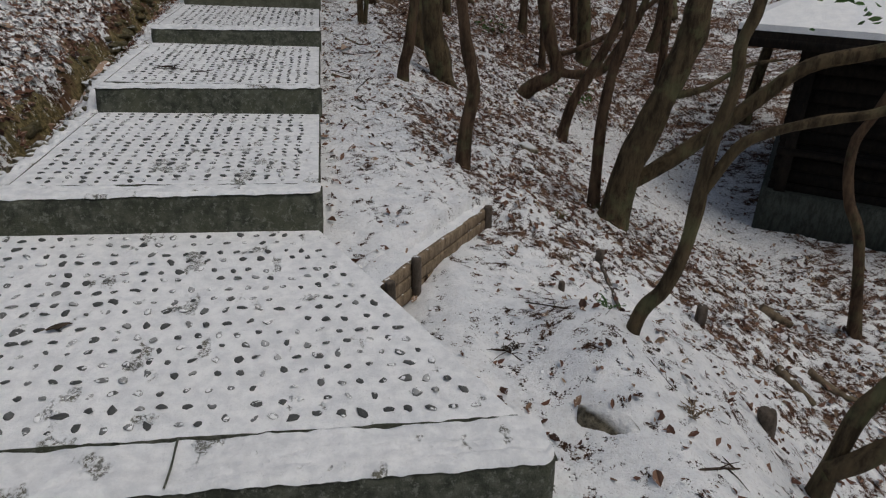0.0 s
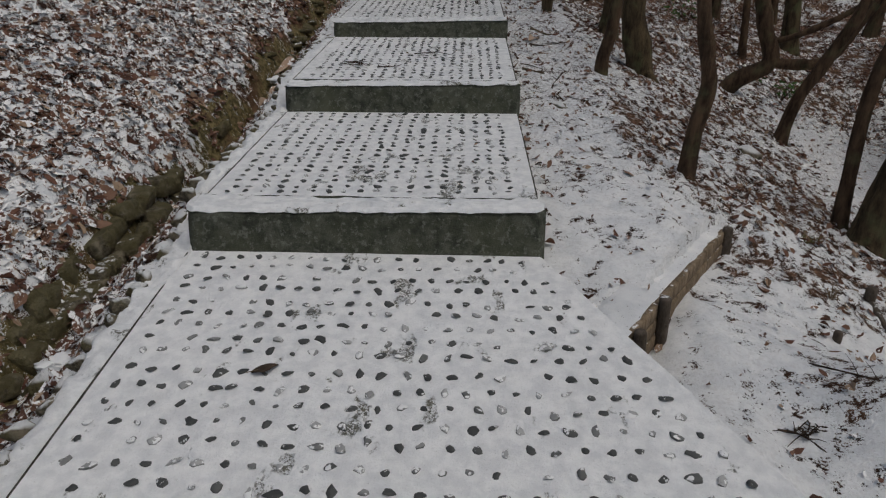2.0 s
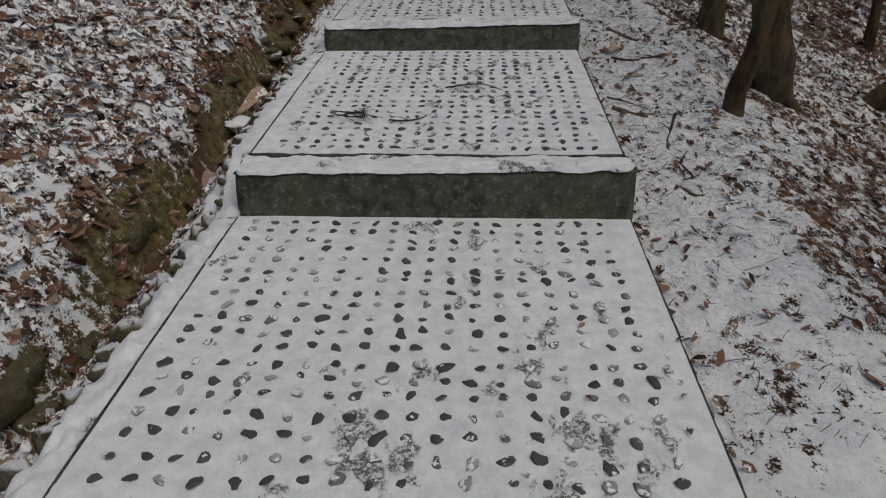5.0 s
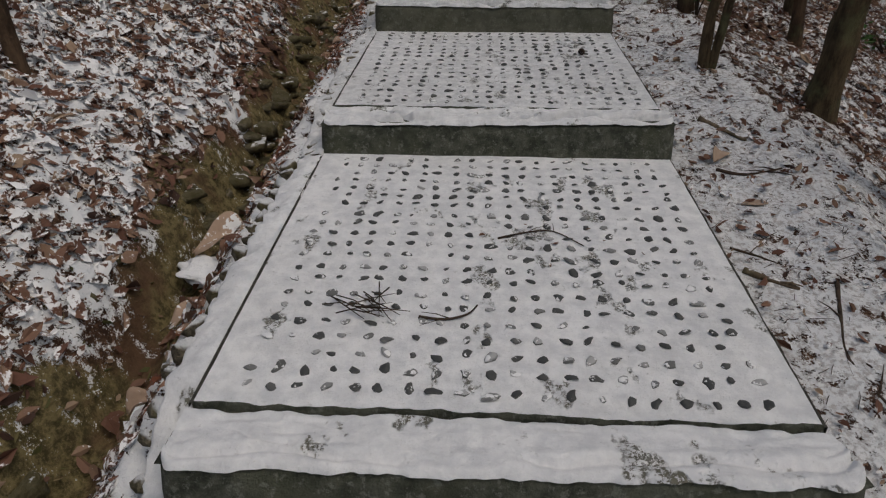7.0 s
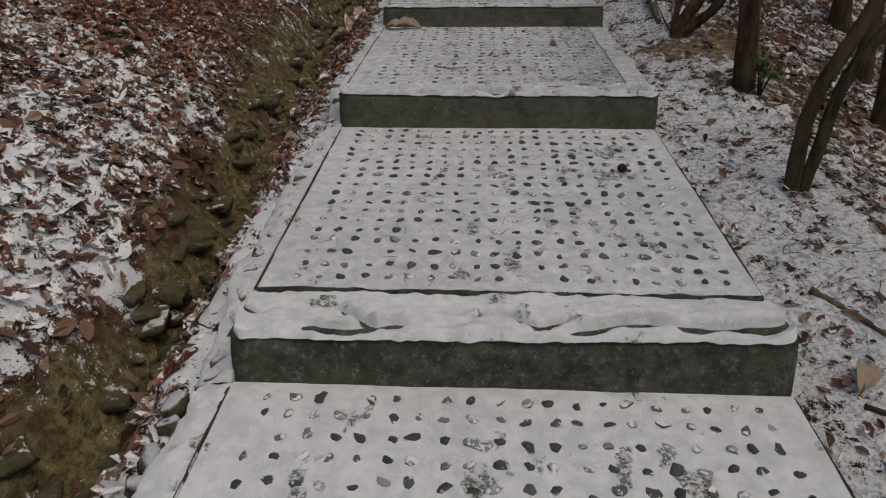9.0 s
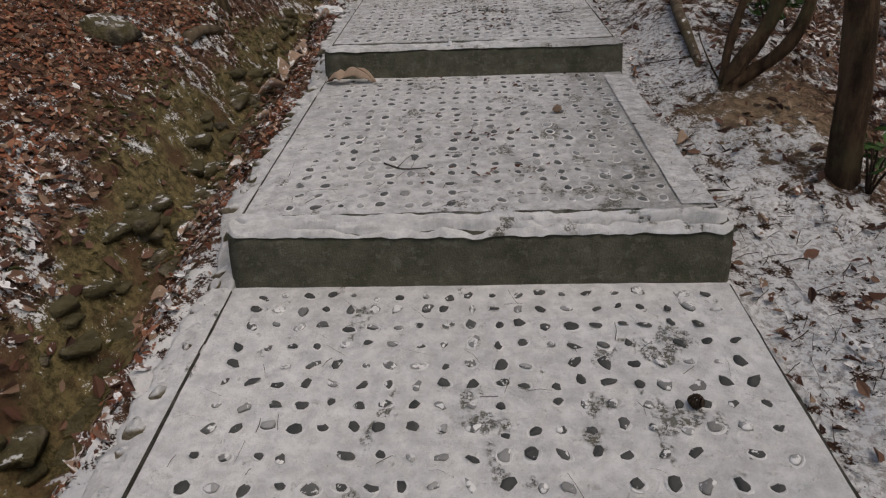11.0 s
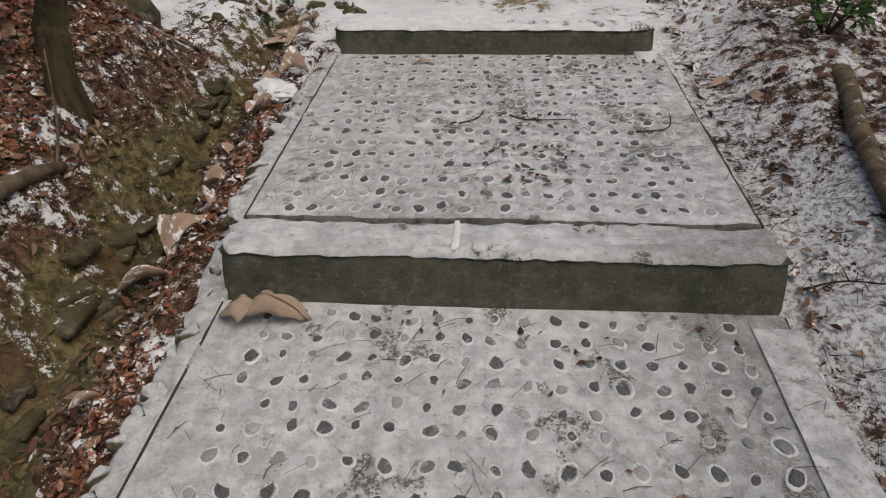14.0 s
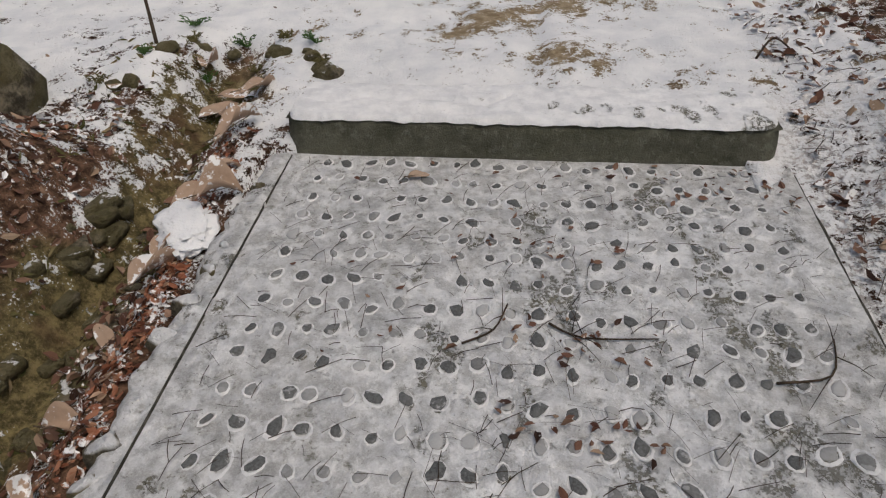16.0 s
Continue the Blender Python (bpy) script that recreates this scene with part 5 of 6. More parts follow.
# ---- loose wood, twigs and large leaves ----
def stick(name, pts, r, label, category, material=M_TWIG, twigs=0, seed=0, on=None):
    """A fallen branch along places (x, y[, lift])."""
    rng = random.Random(seed)
    x, y = pts[0][0], pts[0][1]
    zf = on or height
    t = empty(name, x, y, zf(x, y), label, category)
    p = [Vector((q[0], q[1], zf(q[0], q[1]) + r * 0.6 + (q[2] if len(q) > 2 else 0))) for q in pts]
    run = spline(p, 4)
    bm = bmesh.new()
    tube(bm, run, [r * (1 - 0.5 * i / (len(run) - 1)) for i in range(len(run))], 8 if r > 0.02 else 6, 0.25, seed)
    bm.transform(Matrix.Translation(-Vector(t.location)))
    part("stem", bm, material, t)
    for i in range(twigs):
        a = run[rng.randrange(len(run) // 3, len(run))]
        an = rng.uniform(0, 6.28)
        ln = rng.uniform(0.05, 0.14)
        e = a + Vector((math.cos(an) * ln, math.sin(an) * ln, rng.uniform(0.0, 0.03)))
        bm = bmesh.new()
        tube(bm, [a, (a + e) / 2 + Vector((0, 0, 0.006)), e], [r * 0.45, r * 0.3, r * 0.15], 5, 0.1, i)
        bm.transform(Matrix.Translation(-Vector(t.location)))
        part("twig", bm, material, t)
    return t


def on_slab(x, y):
    for yf, zf, zt, ys, z0, ye, z1 in STEPS:
        if ys <= y <= ye:
            return z0 + (z1 - z0) * (y - ys) / (ye - ys) + 0.004
    return height(x, y)


def twig_pile():
    t = empty("twig_pile", -1.25, 4.75, on_slab(-1.25, 4.75), "small pile of dry grey twigs on the snowy landing", "twigs")
    rng = random.Random(3)
    for i in range(18):
        x, y, a = rng.uniform(-0.09, 0.06), rng.uniform(-0.03, 0.04), rng.gauss(-0.35, 0.45)
        ln = rng.uniform(0.07, 0.22)
        d = Vector((math.cos(a), math.sin(a), 0)) * ln / 2
        c = Vector((x, y, 0.006 + 0.003 * i * 0.6))
        bm = bmesh.new()
        tube(bm, [c - d, c + Vector((0, 0.01 * rng.uniform(-1, 1), 0.008)), c + d], [0.0024, 0.002, 0.001], 5, 0.2, i)
        part("twig", bm, M_TWIG, t)


twig_pile()
stick("twig", [(-1.08, 4.73), (-1.0, 4.72), (-0.93, 4.75), (-0.9, 4.80)], 0.005, "thin dry twig lying on the snowy landing", "twig", M_TWIG, 2, 1, on_slab)
stick("twig", [(-0.83, 5.22), (-0.72, 5.27), (-0.62, 5.28), (-0.52, 5.18)], 0.004, "thin bent twig on the snowy landing", "twig", M_TWIG, 2, 2, on_slab)
stick("twig", [(-1.0, 10.58), (-0.93, 10.63), (-0.9, 10.72)], 0.0034, "short forked twig on the thin snow", "twig", M_TWIG, 3, 3, on_slab)
stick("twig", [(-0.8, 10.66), (-0.72, 10.62), (-0.55, 10.63)], 0.0034, "short branching twig on the thin snow", "twig", M_TWIG, 5, 4, on_slab)
stick("twig", [(-0.32, 10.52), (-0.2, 10.55), (-0.16, 10.66)], 0.0034, "curved dark twig at the landing's edge", "twig", M_TWIG, 4, 5, on_slab)
stick("twig", [(-1.2, 8.42), (-1.12, 8.36), (-1.02, 8.37)], 0.004, "curled dry twig on the landing", "twig", M_TWIG, 2, 6, on_slab)
stick("fallen_branch", [(0.09, 5.24), (0.17, 5.19), (0.27, 5.16)], 0.014, "short dead branch lying beside the steps", "branch", M_LOG, 1, 7)
stick("fallen_branch", [(0.08, 5.38), (0.17, 5.34), (0.27, 5.32)], 0.006, "thin dead branch lying on the snow", "branch", M_TWIG, 2, 8)
stick("fallen_branch", [(0.43, 5.22), (0.36, 5.02), (0.30, 4.81), (0.36, 4.55)], 0.009, "curved bare branch on the trampled snow", "branch", M_TWIG, 5, 9)
stick("fallen_branch", [(0.25, 6.55), (0.36, 6.45), (0.42, 6.3)], 0.016, "mossy dead branch on the snow beside the stairs", "branch", M_LOG, 1, 10)
stick("fallen_branch", [(0.2, 6.02), (0.33, 5.98), (0.5, 6.02)], 0.01, "dark wet branch on the trampled snow", "branch", M_TWIG, 3, 11)
stick("fallen_branch", [(0.08, 8.8), (0.18, 8.72), (0.32, 8.82)], 0.007, "thin curved dead twig on the trail", "branch", M_TWIG, 2, 12)
stick("fallen_branch", [(0.05, 8.42), (0.14, 8.43), (0.3, 8.38)], 0.007, "thin dead twig on the trail", "branch", M_TWIG, 1, 13)
stick("fallen_branch", [(0.06, 9.75), (0.2, 9.78), (0.36, 9.68)], 0.005, "thin dead twig on the pale trail", "branch", M_TWIG, 2, 14)
stick("root", [(0.58, 10.95, -0.02), (0.52, 10.7, 0.01), (0.43, 10.4, 0.012), (0.37, 10.05, 0.012), (0.37, 9.75, -0.004), (0.36, 9.6, -0.04), (0.37, 9.48, -0.1)], 0.042, "thick exposed root curving beside the trail", "root", M_LOG, 0, 15)
stick("log", [(-2.42, 9.70, 0.0), (-2.39, 9.9, 0.0), (-2.36, 10.1, 0.0)], 0.04, "short cut log lying on the ditch bank", "log", M_LOG, 0, 16)
stick("sapling_stem", [(-2.36, 10.05, 0.0), (-2.40, 10.2, 0.06), (-2.46, 10.35, 0.2)], 0.007, "thin pale leaning stem on the bank", "branch", M_LOG, 1, 17)
stick("fallen_branch", [(-2.44, 12.1, 0.0), (-2.47, 12.16, 0.2), (-2.52, 12.2, 0.42)], 0.009, "dark dead branch stuck upright in the ditch end", "branch", M_TWIG, 3, 18)
stick("fallen_branch", [(-0.95, 12.8, 0.0), (-0.85, 12.86, 0.03), (-0.72, 12.95, 0.05)], 0.006, "bare dead twig on the snowy clearing", "branch", M_TWIG, 6, 19)
stick("fallen_branch", [(-0.02, 12.05, 0.0), (0.05, 12.12, 0.04), (0.13, 12.08, 0.0)], 0.005, "arched dry stalk on the snowy clearing", "branch", M_TWIG, 1, 20)
stick("fallen_branch", [(-1.9, 10.1), (-1.88, 9.8), (-1.9, 9.5)], 0.01, "pale dead branch along the rubble kerb", "branch", M_LOG, 1, 21)
stick("fallen_branch", [(1.05, 1.75), (1.2, 1.55), (1.35, 1.42)], 0.004, "half-buried twig on the snowy terrace", "branch", M_TWIG, 3, 22)
stick("fallen_branch", [(0.79, 1.39), (0.86, 1.36), (0.91, 1.27)], 0.006, "dark bent twig on the snow beside the landing", "branch", M_TWIG, 7, 23)
stick("fallen_branch", [(1.35, 1.3), (1.47, 1.16), (1.52, 1.0), (1.66, 0.9), (1.72, 0.8)], 0.0035, "long thin dead twig on the snowy terrace", "branch", M_TWIG, 4, 24)
stick("fallen_branch", [(1.2, 0.5), (1.42, 0.52), (1.62, 0.6)], 0.008, "brown twig with withered leaves in the snow", "branch", M_TWIG, 6, 25)


def big_leaf(x, y, z, size, turn, label, seed, curl=0.5, tilt=0, material=None):
    """A large dry leaf, cupped and curled, with a stalk."""
    t = empty("dry_leaf", x, y, z, label, "leaf")
    t.rotation_euler = (0, radians(tilt), radians(turn))
    nu, nv = 11, 7
    verts = []
    for i in range(nu):
        s = i / (nu - 1)
        w = size * 0.25 * math.sin(math.pi * min(1, s * 0.97 + 0.03)) ** 0.75
        for j in range(nv):
            q = j / (nv - 1) * 2 - 1
            ruff = 0.5 * nz(s * 3.1, q * 1.4, 1, seed) + 0.25 * nz(s * 9, q * 3, 1, seed + 2)
            side_curl = curl * w * q * q * (1.1 + 0.9 * math.sin(seed + s * 3)) * (1.5 if (q > 0) == (seed % 2 == 0) else 0.6)
            zz = side_curl + size * 0.24 * curl * math.sin(s * math.pi) + 0.16 * size * ruff * curl
            verts.append((size * (s - 0.5), w * q * (1 - 0.3 * curl * abs(q)) + 0.05 * size * math.sin(s * 4 + seed), max(zz, -0.01) + 0.004))
    blade = sheet("blade", verts, grid_faces(nu, nv), material or M_BIGLEAF, t, (("snow_cover", np.full(nu * nv, 0.42)),))
    sol = blade.modifiers.new("thick", "SOLIDIFY")
    sol.thickness = 0.0015
    bm = bmesh.new()
    tube(bm, [Vector((-size * 0.66, 0.01, 0.004)), Vector((-size * 0.5, 0, 0.006 + 0.01 * curl)), Vector((size * 0.3, 0, size * 0.2 * curl + 0.003))], [0.0022, 0.002, 0.0008], 5, 0.1, seed)
    part("stalk", bm, M_LOG, t)
    return t


def arched_leaf(x, y, turn, label):
    """A big dry leaf bent over in the middle like a saddle, both ends resting on the slab."""
    t = empty("dry_leaf", x, y, on_slab(x, y), label, "leaf")
    t.rotation_euler = (0, 0, radians(turn))
    nu, nv = 25, 11
    verts = []
    for i in range(nu):
        s = i / (nu - 1)
        w = (0.066 - 0.03 * s) * math.sin(math.pi * (0.06 + 0.9 * s)) ** 0.55 * (1 + 0.16 * math.sin(s * 17))
        hump = 0.078 * max(0.0, math.sin(math.pi * s)) ** 0.7 * (1 - 0.25 * math.exp(-((s - 0.36) / 0.07) ** 2))
        for j in range(nv):
            q = j / (nv - 1) * 2 - 1
            droop = 0.03 * q * q * (1.3 if q < 0 else 0.5) * math.sin(math.pi * s)
            verts.append((0.25 * (s - 0.5) + 0.012 * q, w * q * (1 - 0.2 * q * q) - 0.035 * math.sin(math.pi * s) * (s < 0.4), max(0.002, hump - droop + 0.02 * nz(s * 5, q * 2.2, 1, 5) * math.sin(math.pi * s) + 0.022 * max(0.0, q) * math.sin(s * 9) * math.sin(math.pi * s))))
    blade = sheet("blade", verts, grid_faces(nu, nv), M_BIGLEAF, t, (("snow_cover", np.full(nu * nv, 0.3)),))
    sol = blade.modifiers.new("thick", "SOLIDIFY")
    sol.thickness = 0.0016
    bm = bmesh.new()
    tube(bm, [Vector((0.25 * (s - 0.5), 0, 0.078 * max(0.0, math.sin(math.pi * s)) ** 0.7 * (1 - 0.25 * math.exp(-((s - 0.36) / 0.07) ** 2)) + 0.003)) for s in [i / 10 for i in range(11)]], [0.002] * 11, 5, 0.1, 3)
    part("midrib", bm, M_LOG, t)


arched_leaf(-1.50, 9.54, -8, "large arched tan dry leaf at the foot of a riser")
big_leaf(0.25, 6.13, height(0.25, 6.13), 0.17, 60, "large brown dry leaf lying on the snow", 2, 0.5)
big_leaf(0.3, 5.75, height(0.3, 5.75), 0.13, 10, "pale dry leaf half covered by snow", 3, 0.3)
for i, (x, y, s, a) in enumerate([(-1.96, 11.2, 0.27, 75), (-1.86, 11.48, 0.24, 50), (-1.82, 11.15, 0.18, 30), (-1.9, 10.85, 0.24, 80), (-1.88, 9.97, 0.17, 65), (-1.93, 10.98, 0.2, 95), (-2.1, 11.85, 0.26, 30), (-1.88, 11.75, 0.22, 60), (-1.98, 10.05, 0.2, 80), (-2.03, 9.85, 0.24, 35), (-1.95, 10.4, 0.15, 10), (-1.93, 9.3, 0.14, 60), (-2.02, 10.7, 0.13, 130), (-2.02, 5.1, 0.2, 60), (-1.98, 8.9, 0.12, 20), (-2.2, 12.05, 0.2, 100), (-1.95, 4.6, 0.14, 30), (-1.97, 11.62, 0.16, 150), (-2.06, 11.95, 0.2, 10), (-1.86, 11.3, 0.15, 20), (-1.9, 10.2, 0.12, 110), (-2.05, 8.4, 0.12, 70), (-1.95, 7.9, 0.1, 20), (-1.92, 7.2, 0.12, 140), (-1.98, 6.5, 0.12, 60), (-1.94, 6.0, 0.13, 100), (-2.0, 5.5, 0.3, 35)]):
    big_leaf(x, y, height(x, y) + 0.02, s * 0.85, a, "large pale dry leaf fallen along the ditch", 10 + i, 0.45 + 0.4 * (i % 3) / 2, (i % 4 - 1.5) * 12, M_SNOWLEAF)
big_leaf(-1.2, 11.27, on_slab(-1.2, 11.27), 0.07, 20, "small orange dry leaf on the top landing", 40, 0.5)
big_leaf(-1.06, 1.37, on_slab(-1.06, 1.37), 0.10, 30, "dark wet leaf frozen onto the landing", 41, 0.3, 0, M_TWIG)
big_leaf(0.13, 11.05, height(0.13, 11.05), 0.12, 20, "pale dry leaf beside the top landing", 42, 0.4)
big_leaf(0.22, 10.85, height(0.22, 10.85), 0.1, 120, "tan dry leaf on the trail's snow", 43, 0.5)
big_leaf(0.1, 8.86, height(0.1, 8.86), 0.09, 40, "curled brown leaf beside the step", 44, 0.7)


def cone(x, y, label, seed, material=M_TWIG):
    """A pine cone of overlapping scales, lying on its side."""
    t = empty("pine_cone", x, y, on_slab(x, y) + 0.002, label, "pine cone")
    t.rotation_euler = (radians(80), 0, radians(seed * 50))
    bm = bmesh.new()
    for ring in range(6):
        r = 0.016 * math.sin(0.5 + ring * 0.45)
        for k in range(8):
            a = k * 0.785 + ring * 0.39
            m = Matrix.Translation((math.cos(a) * r, math.sin(a) * r + 0.013, ring * 0.0065 - 0.014)) @ pose(0, 0, 0, 0, 0, math.degrees(a)) @ pose(0, 0, 0, 0, -35, 0) @ Matrix.Diagonal((0.009, 0.0075, 0.003, 1))
            bmesh.ops.create_cube(bm, size=1.0, matrix=m)
    part("scales", bm, material, t)


cone(-0.30, 7.26, "dark pine cone lying on the snowy landing", 1)
cone(-0.46, 8.98, "pale tan pine cone on thin snow", 2, M_BIGLEAF)


def snow_lump(x, y, s, label, seed):
    """Snow lying over curled leaves: a low, uneven heap."""
    bm = bmesh.new()
    bmesh.ops.create_icosphere(bm, subdivisions=4, radius=1.0)
    for v in bm.verts:
        p = v.co + Vector((seed * 3.1, 0, 0))
        v.co *= 1 + 0.45 * noise.noise(p * 1.6) + 0.25 * noise.noise(p * 3.7) + 0.10 * noise.noise(p * 9)
    ob = part("snow_lump", bm, M_SNOW)
    ob.matrix_basis = pose(x, y, height(x, y) + 0.012, 0, 0, seed * 40) @ Matrix.Diagonal((s, s * 0.6, s * 0.22, 1))
    tagged(ob, label, "snow")


snow_lump(-1.87, 11.02, 0.14, "clump of fresh snow on fallen leaves", 3)
snow_lump(-2.0, 5.34, 0.15, "clump of snow on leaves beside the ditch", 4)
snow_lump(-1.96, 1.65, 0.12, "clump of snow on stones beside the ditch", 5)


# ---- plank edging of the trail and the lower terraces ----
def plank_edging():
    ang = math.degrees(math.atan2(PLANK_B.y - PLANK_A.y, PLANK_B.x - PLANK_A.x))
    zc = -0.14
    t = empty("plank_edging", 0.7, 2.3, -0.25, "weathered plank edging held by dark stakes", "edging")
    L = (PLANK_B - PLANK_A).length
    for i, (z0, z1) in enumerate(((-0.095, -0.205), (-0.168, -0.28), (-0.24, -0.355))):
        a = Vector((PLANK_A.x, PLANK_A.y, z0))
        b = Vector((PLANK_B.x, PLANK_B.y, z1))
        n = Vector((0.85, -0.53, 0))
        bm = bmesh.new()
        rows = []
        for s in range(25):
            c = a + (b - a) * (s / 24)
            wob = 0.005 * nz(s, i, 0.4, 3)
            th, hh = 0.014 + 0.003 * nz(s, i, 0.6, 5), 0.034 + 0.004 * nz(s, i, 0.5, 6)
            prof = ((-th, -hh), (th * 0.8, -hh), (th, -hh * 0.7), (th, hh * 0.7), (th * 0.7, hh), (-th, hh))
            rows.append([bm.verts.new(c + n * (q + wob + 0.003 * i) + Vector((0, 0, h + wob))) for q, h in prof])
        for r0, r1 in zip(rows, rows[1:]):
            for q in range(6):
                bm.faces.new((r0[q], r0[(q + 1) % 6], r1[(q + 1) % 6], r1[q]))
        bm.faces.new(rows[0][::-1])
        bm.faces.new(rows[-1])
        bm.transform(Matrix.Translation(-Vector(t.location)))
        part("plank", bm, M_PLANK, t)
    rows, side = [], Vector((0.85, -0.53, 0))
    bm = bmesh.new()
    for s in range(31):
        f = -0.03 + 1.05 * s / 30
        c = Vector((PLANK_A.x, PLANK_A.y, 0)).lerp(Vector((PLANK_B.x, PLANK_B.y, 0)), f)
        z = -0.062 + (-0.172 + 0.062) * f
        row = []
        for q, (o, h) in enumerate(((-0.26, -0.03), (-0.17, 0.0), (-0.09, 0.006), (-0.02, 0.004), (0.006, -0.006))):
            w = c + side * (o + 0.008 * nz(s, q, 0.6, 8))
            zz = z + h + 0.008 * nz(s, q, 0.5, 9)
            if q == 0:
                zz = height(w.x, w.y) - 0.03
            elif q == 1:
                zz = max(zz, height(w.x, w.y) + 0.002) if height(w.x, w.y) > z - 0.05 else zz
            row.append(bm.verts.new((w.x, w.y, zz)))
        rows.append(row)
    for r0, r1 in zip(rows, rows[1:]):
        for q in range(4):
            bm.faces.new((r0[q], r0[q + 1], r1[q + 1], r1[q]))
    bm.transform(Matrix.Translation(-Vector(t.location)))
    fill = part("snow_fill", bm, M_GROUND, t, "snow filling up to the boards")
    fill.data.attributes.new("snow_depth", "FLOAT", "POINT").data.foreach_set("value", np.full(len(fill.data.vertices), 0.42, np.float32))
    for x, y, top, h, r in ((0.495, 1.915, -0.045, 0.32, 0.027), (1.115, 2.925, -0.145, 0.3, 0.03), (0.335, 1.66, -0.055, 0.2, 0.026)):
        bm = bmesh.new()
        tube(bm, [Vector((x, y, top - h)), Vector((x, y, top - h / 2)), Vector((x - 0.004, y + 0.003, top - 0.006)), Vector((x - 0.004, y + 0.003, top))], [r, r, r, r * 0.85], 10, 0.12, x)
        bm.transform(Matrix.Translation(-Vector(t.location)))
        part("stake", bm, M_POST, t)


plank_edging()


def stump(x, y, r, h, label, seed, lean=0):
    ob_z = height(x, y)
    t = empty("stake", x, y, ob_z, label, "stake")
    bm = bmesh.new()
    tube(bm, [Vector((0, 0, -0.06)), Vector((lean * 0.5, 0, h * 0.5)), Vector((lean, 0, h - 0.008)), Vector((lean, 0, h))], [r, r, r * 0.98, r * 0.82], 10, 0.15, seed)
    part("post", bm, M_POST, t)


stump(2.52, 2.4, 0.04, 0.12, "short weathered stake standing in the snow", 1)
stump(2.15, 1.12, 0.045, 0.13, "short leaning stake in the snowy terrace", 2, -0.03)
stump(1.90, 2.78, 0.03, 0.08, "dark short stake at the terrace corner", 3)
stump(1.42, 2.2, 0.02, 0.06, "tiny stake tip poking out of snow", 4)
stick("log", [(3.45, 3.02, 0.0), (3.55, 2.95, 0.0), (3.66, 2.88, 0.0)], 0.05, "short snow-topped log on the slope", "log", M_LOG, 0, 31)
stick("log", [(2.98, 2.12, 0.0), (3.0, 1.95, 0.0), (3.02, 1.78, 0.0)], 0.035, "rotting snow-covered log beside a tree foot", "log", M_LOG, 0, 32)
stick("log", [(3.3, 2.2, 0.0), (3.45, 2.05, 0.0), (3.65, 1.9, 0.0)], 0.035, "rotting log lying across the terrace", "log", M_LOG, 0, 33)
stick("terrace_board", [(1.90, 2.76, -0.012), (1.83, 2.32, -0.010), (1.66, 1.85, -0.012)], 0.02, "half-buried board edging the snowy terrace", "board", M_POST, 0, 34)


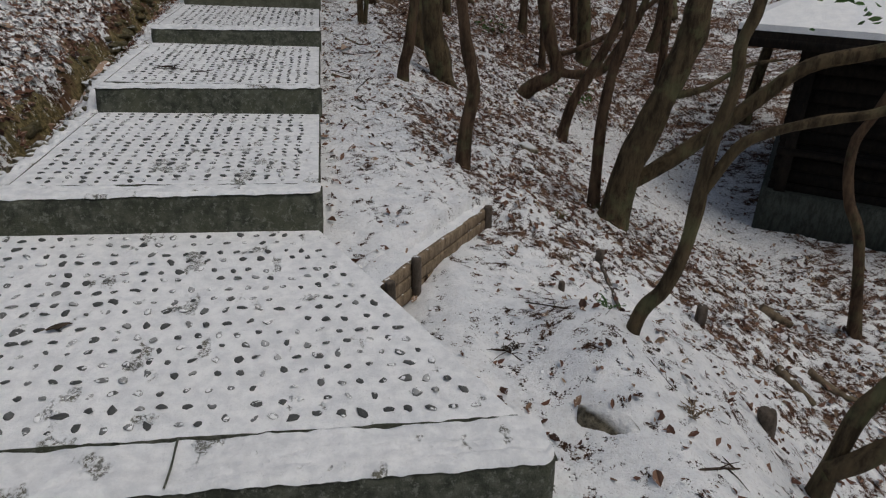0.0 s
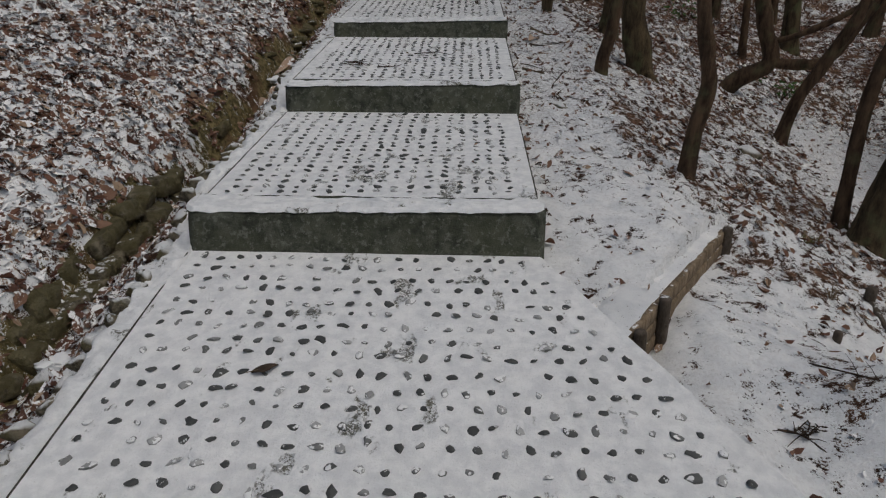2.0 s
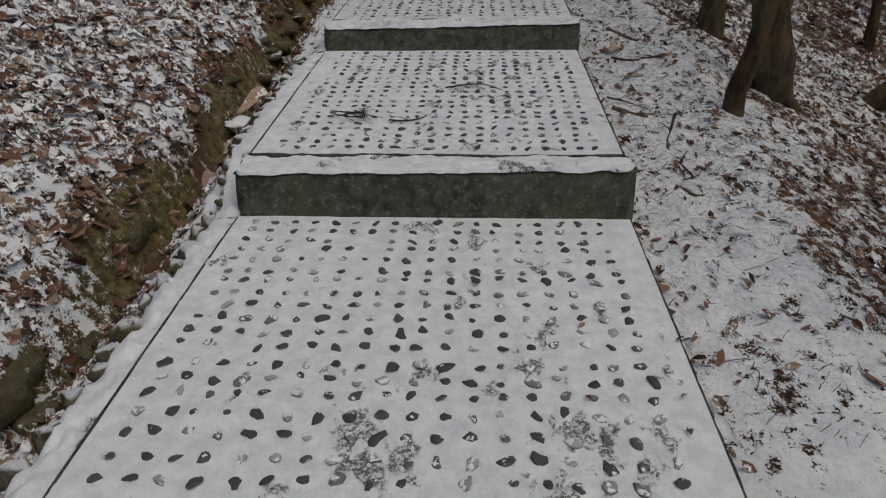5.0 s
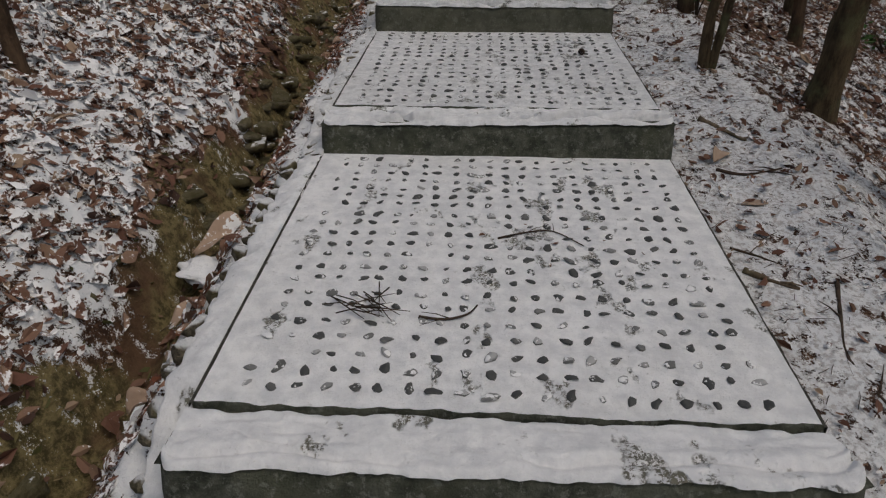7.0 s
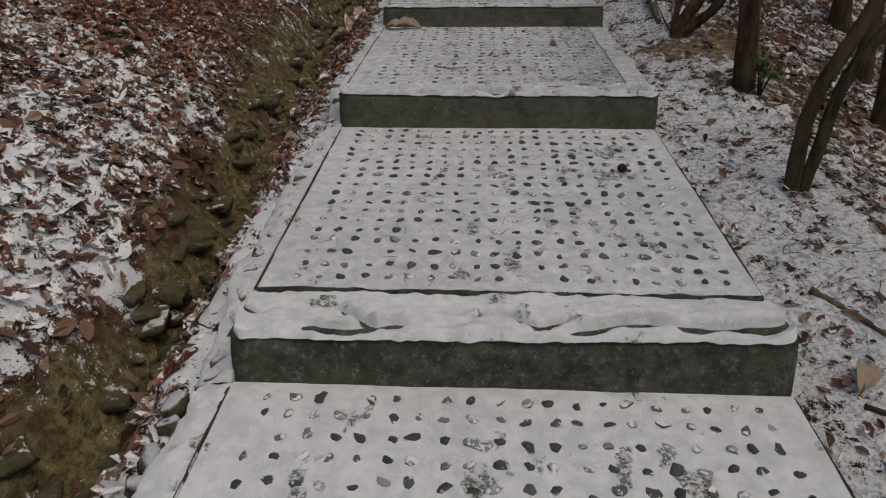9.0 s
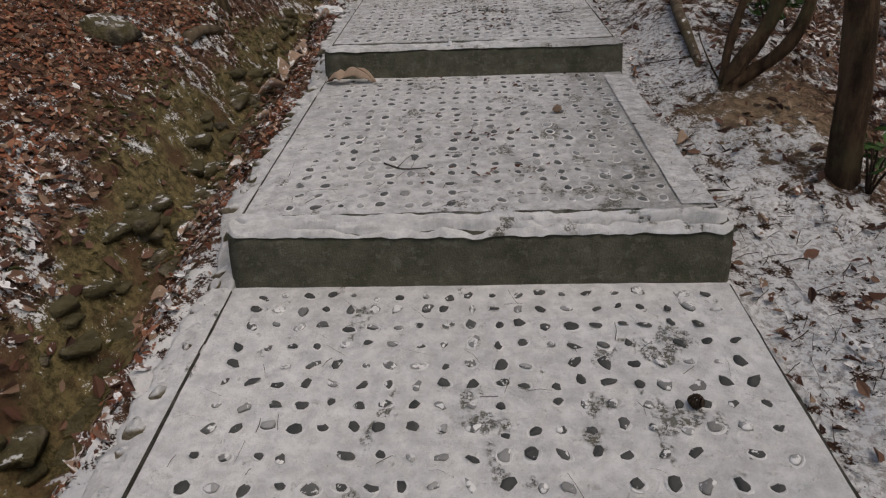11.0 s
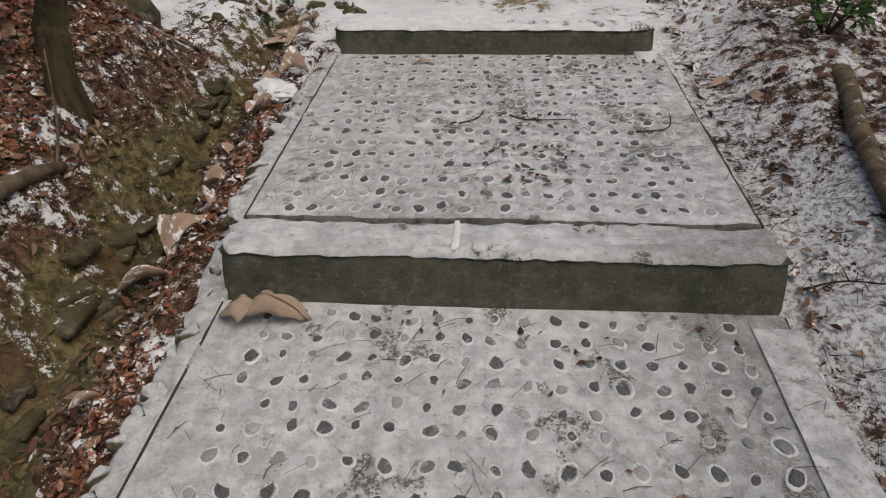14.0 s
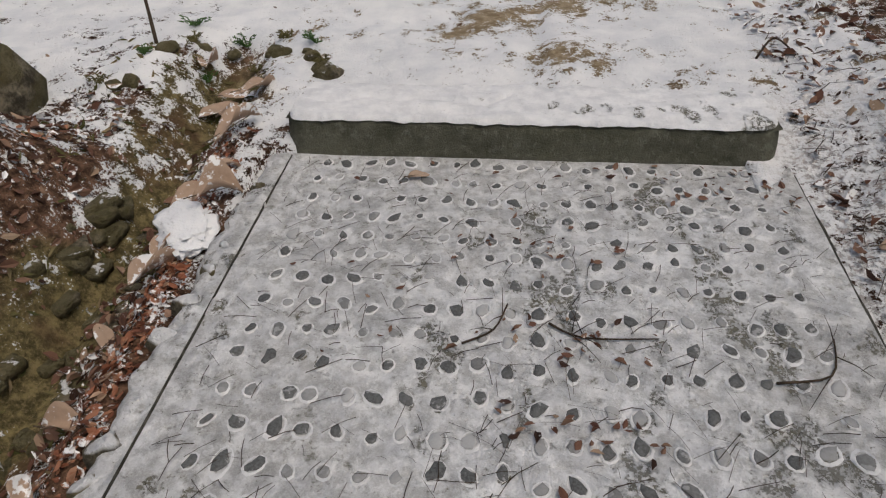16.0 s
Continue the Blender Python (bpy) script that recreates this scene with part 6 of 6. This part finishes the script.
# ---- the hut beyond the trees ----
def hut():
    u, v = Vector((0.80, -0.60, 0)), Vector((0.60, 0.80, 0))
    base = Vector((4.80, 5.11, -1.3))
    t = empty("hut", base.x, base.y, base.z, "dark timber hut with a snow-covered roof", "hut")
    frame_m = Matrix(((u.x, v.x, 0, base.x), (u.y, v.y, 0, base.y), (0, 0, 1, base.z), (0, 0, 0, 1)))
    def add(name, cx, cy, cz, sx, sy, sz, mat, label="", rx=0, bev=0.01):
        bm = bmesh.new()
        block(bm, frame_m @ pose(cx, cy, cz, rx, 0, 0), sx, sy, sz, bev)
        bm.transform(Matrix.Translation(-base))
        return part(name, bm, mat, t, label)
    add("plinth", 2.6, 1.57, 0.2, 5.32, 3.4, 0.62, M_BASE, "damp grey plinth")
    for i in range(11):
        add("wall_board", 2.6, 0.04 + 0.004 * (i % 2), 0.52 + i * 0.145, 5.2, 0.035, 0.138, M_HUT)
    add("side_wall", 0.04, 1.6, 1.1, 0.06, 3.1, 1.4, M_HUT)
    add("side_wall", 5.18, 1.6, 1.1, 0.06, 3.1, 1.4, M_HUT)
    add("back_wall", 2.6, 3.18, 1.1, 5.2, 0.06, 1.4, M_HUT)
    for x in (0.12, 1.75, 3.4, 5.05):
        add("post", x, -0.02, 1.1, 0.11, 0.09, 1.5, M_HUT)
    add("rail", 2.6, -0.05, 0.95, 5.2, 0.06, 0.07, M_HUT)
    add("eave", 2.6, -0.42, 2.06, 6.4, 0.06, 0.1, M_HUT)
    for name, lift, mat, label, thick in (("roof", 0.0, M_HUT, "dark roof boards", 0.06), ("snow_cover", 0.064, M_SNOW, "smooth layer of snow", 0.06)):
        bm = bmesh.new()
        eaves = [(-0.6, -0.45, 2.1), (5.8, -0.45, 2.1), (5.8, 3.65, 2.1), (-0.6, 3.65, 2.1)]
        ridge = [(1.1, 1.6, 3.0), (4.1, 1.6, 3.0)]
        low = [bm.verts.new(frame_m @ Vector((x, y, z + lift)) - base) for x, y, z in eaves + ridge]
        high = [bm.verts.new(frame_m @ Vector((x, y, z + lift + thick)) - base) for x, y, z in eaves + ridge]
        for q in ((0, 1, 5, 4), (1, 2, 5), (2, 3, 4, 5), (3, 0, 4)):
            bm.faces.new([high[i] for i in q])
            bm.faces.new([low[i] for i in reversed(q)])
        for i in range(4):
            bm.faces.new((low[i], low[(i + 1) % 4], high[(i + 1) % 4], high[i]))
        ob = part(name, bm, mat, t, label)
        for p in ob.data.polygons:
            p.use_smooth = False


hut()


# ---- withered plants on the lower terrace ----
def dead_plant(x, y, r, n, label, material, seed):
    z = height(x, y)
    s = empty("dead_plant", x, y, z, label, "plant")
    rng = random.Random(seed)
    for i in range(n):
        a = rng.uniform(0, 6.28)
        e = Vector((math.cos(a) * r * rng.uniform(0.5, 1), math.sin(a) * r * rng.uniform(0.5, 1), r * rng.uniform(0.2, 0.7)))
        bm = bmesh.new()
        tube(bm, [Vector((0, 0, -0.01)), e * 0.5 + Vector((0, 0, 0.015)), e], [0.003, 0.0025, 0.0012], 5, 0.1, i)
        for k in range(5):
            q = e * (0.4 + 0.12 * k)
            d = Vector((rng.uniform(-1, 1), rng.uniform(-1, 1), rng.uniform(0, 0.6))).normalized() * 0.022
            tube(bm, [q, q + d * 0.6, q + d], [0.0018, 0.003, 0.0008], 4, 0.1, k)
        part("frond", bm, material, s)


dead_plant(1.62, 2.66, 0.10, 8, "withered reddish fern poking out of the snow", M_PLANK, 1)
dead_plant(1.42, 1.55, 0.09, 7, "small evergreen sprig lying on the snow", M_GREEN, 2)
dead_plant(1.52, 0.82, 0.09, 8, "brown withered sprig beside a flat boulder", M_PLANK, 3)
dead_plant(1.75, 3.3, 0.10, 6, "dry yellowish grass tuft on the slope", M_SEDGE, 4)
dead_plant(0.88, 1.36, 0.06, 6, "dark withered sprig in the snow beside the landing", M_TWIG, 5)
for i, (x, y) in enumerate(((-2.42, 11.95), (-2.3, 12.15), (-2.12, 12.28), (-1.95, 12.3), (-1.78, 12.22), (-2.5, 11.75), (-2.2, 12.0), (-1.7, 12.05), (-2.36, 12.32), (-2.03, 12.12))):
    dead_plant(x, y, 0.05 + 0.02 * (i % 3), 7, "low green weed poking through snow at the ditch head", M_SEDGE if i % 2 else M_GREEN, 20 + i)
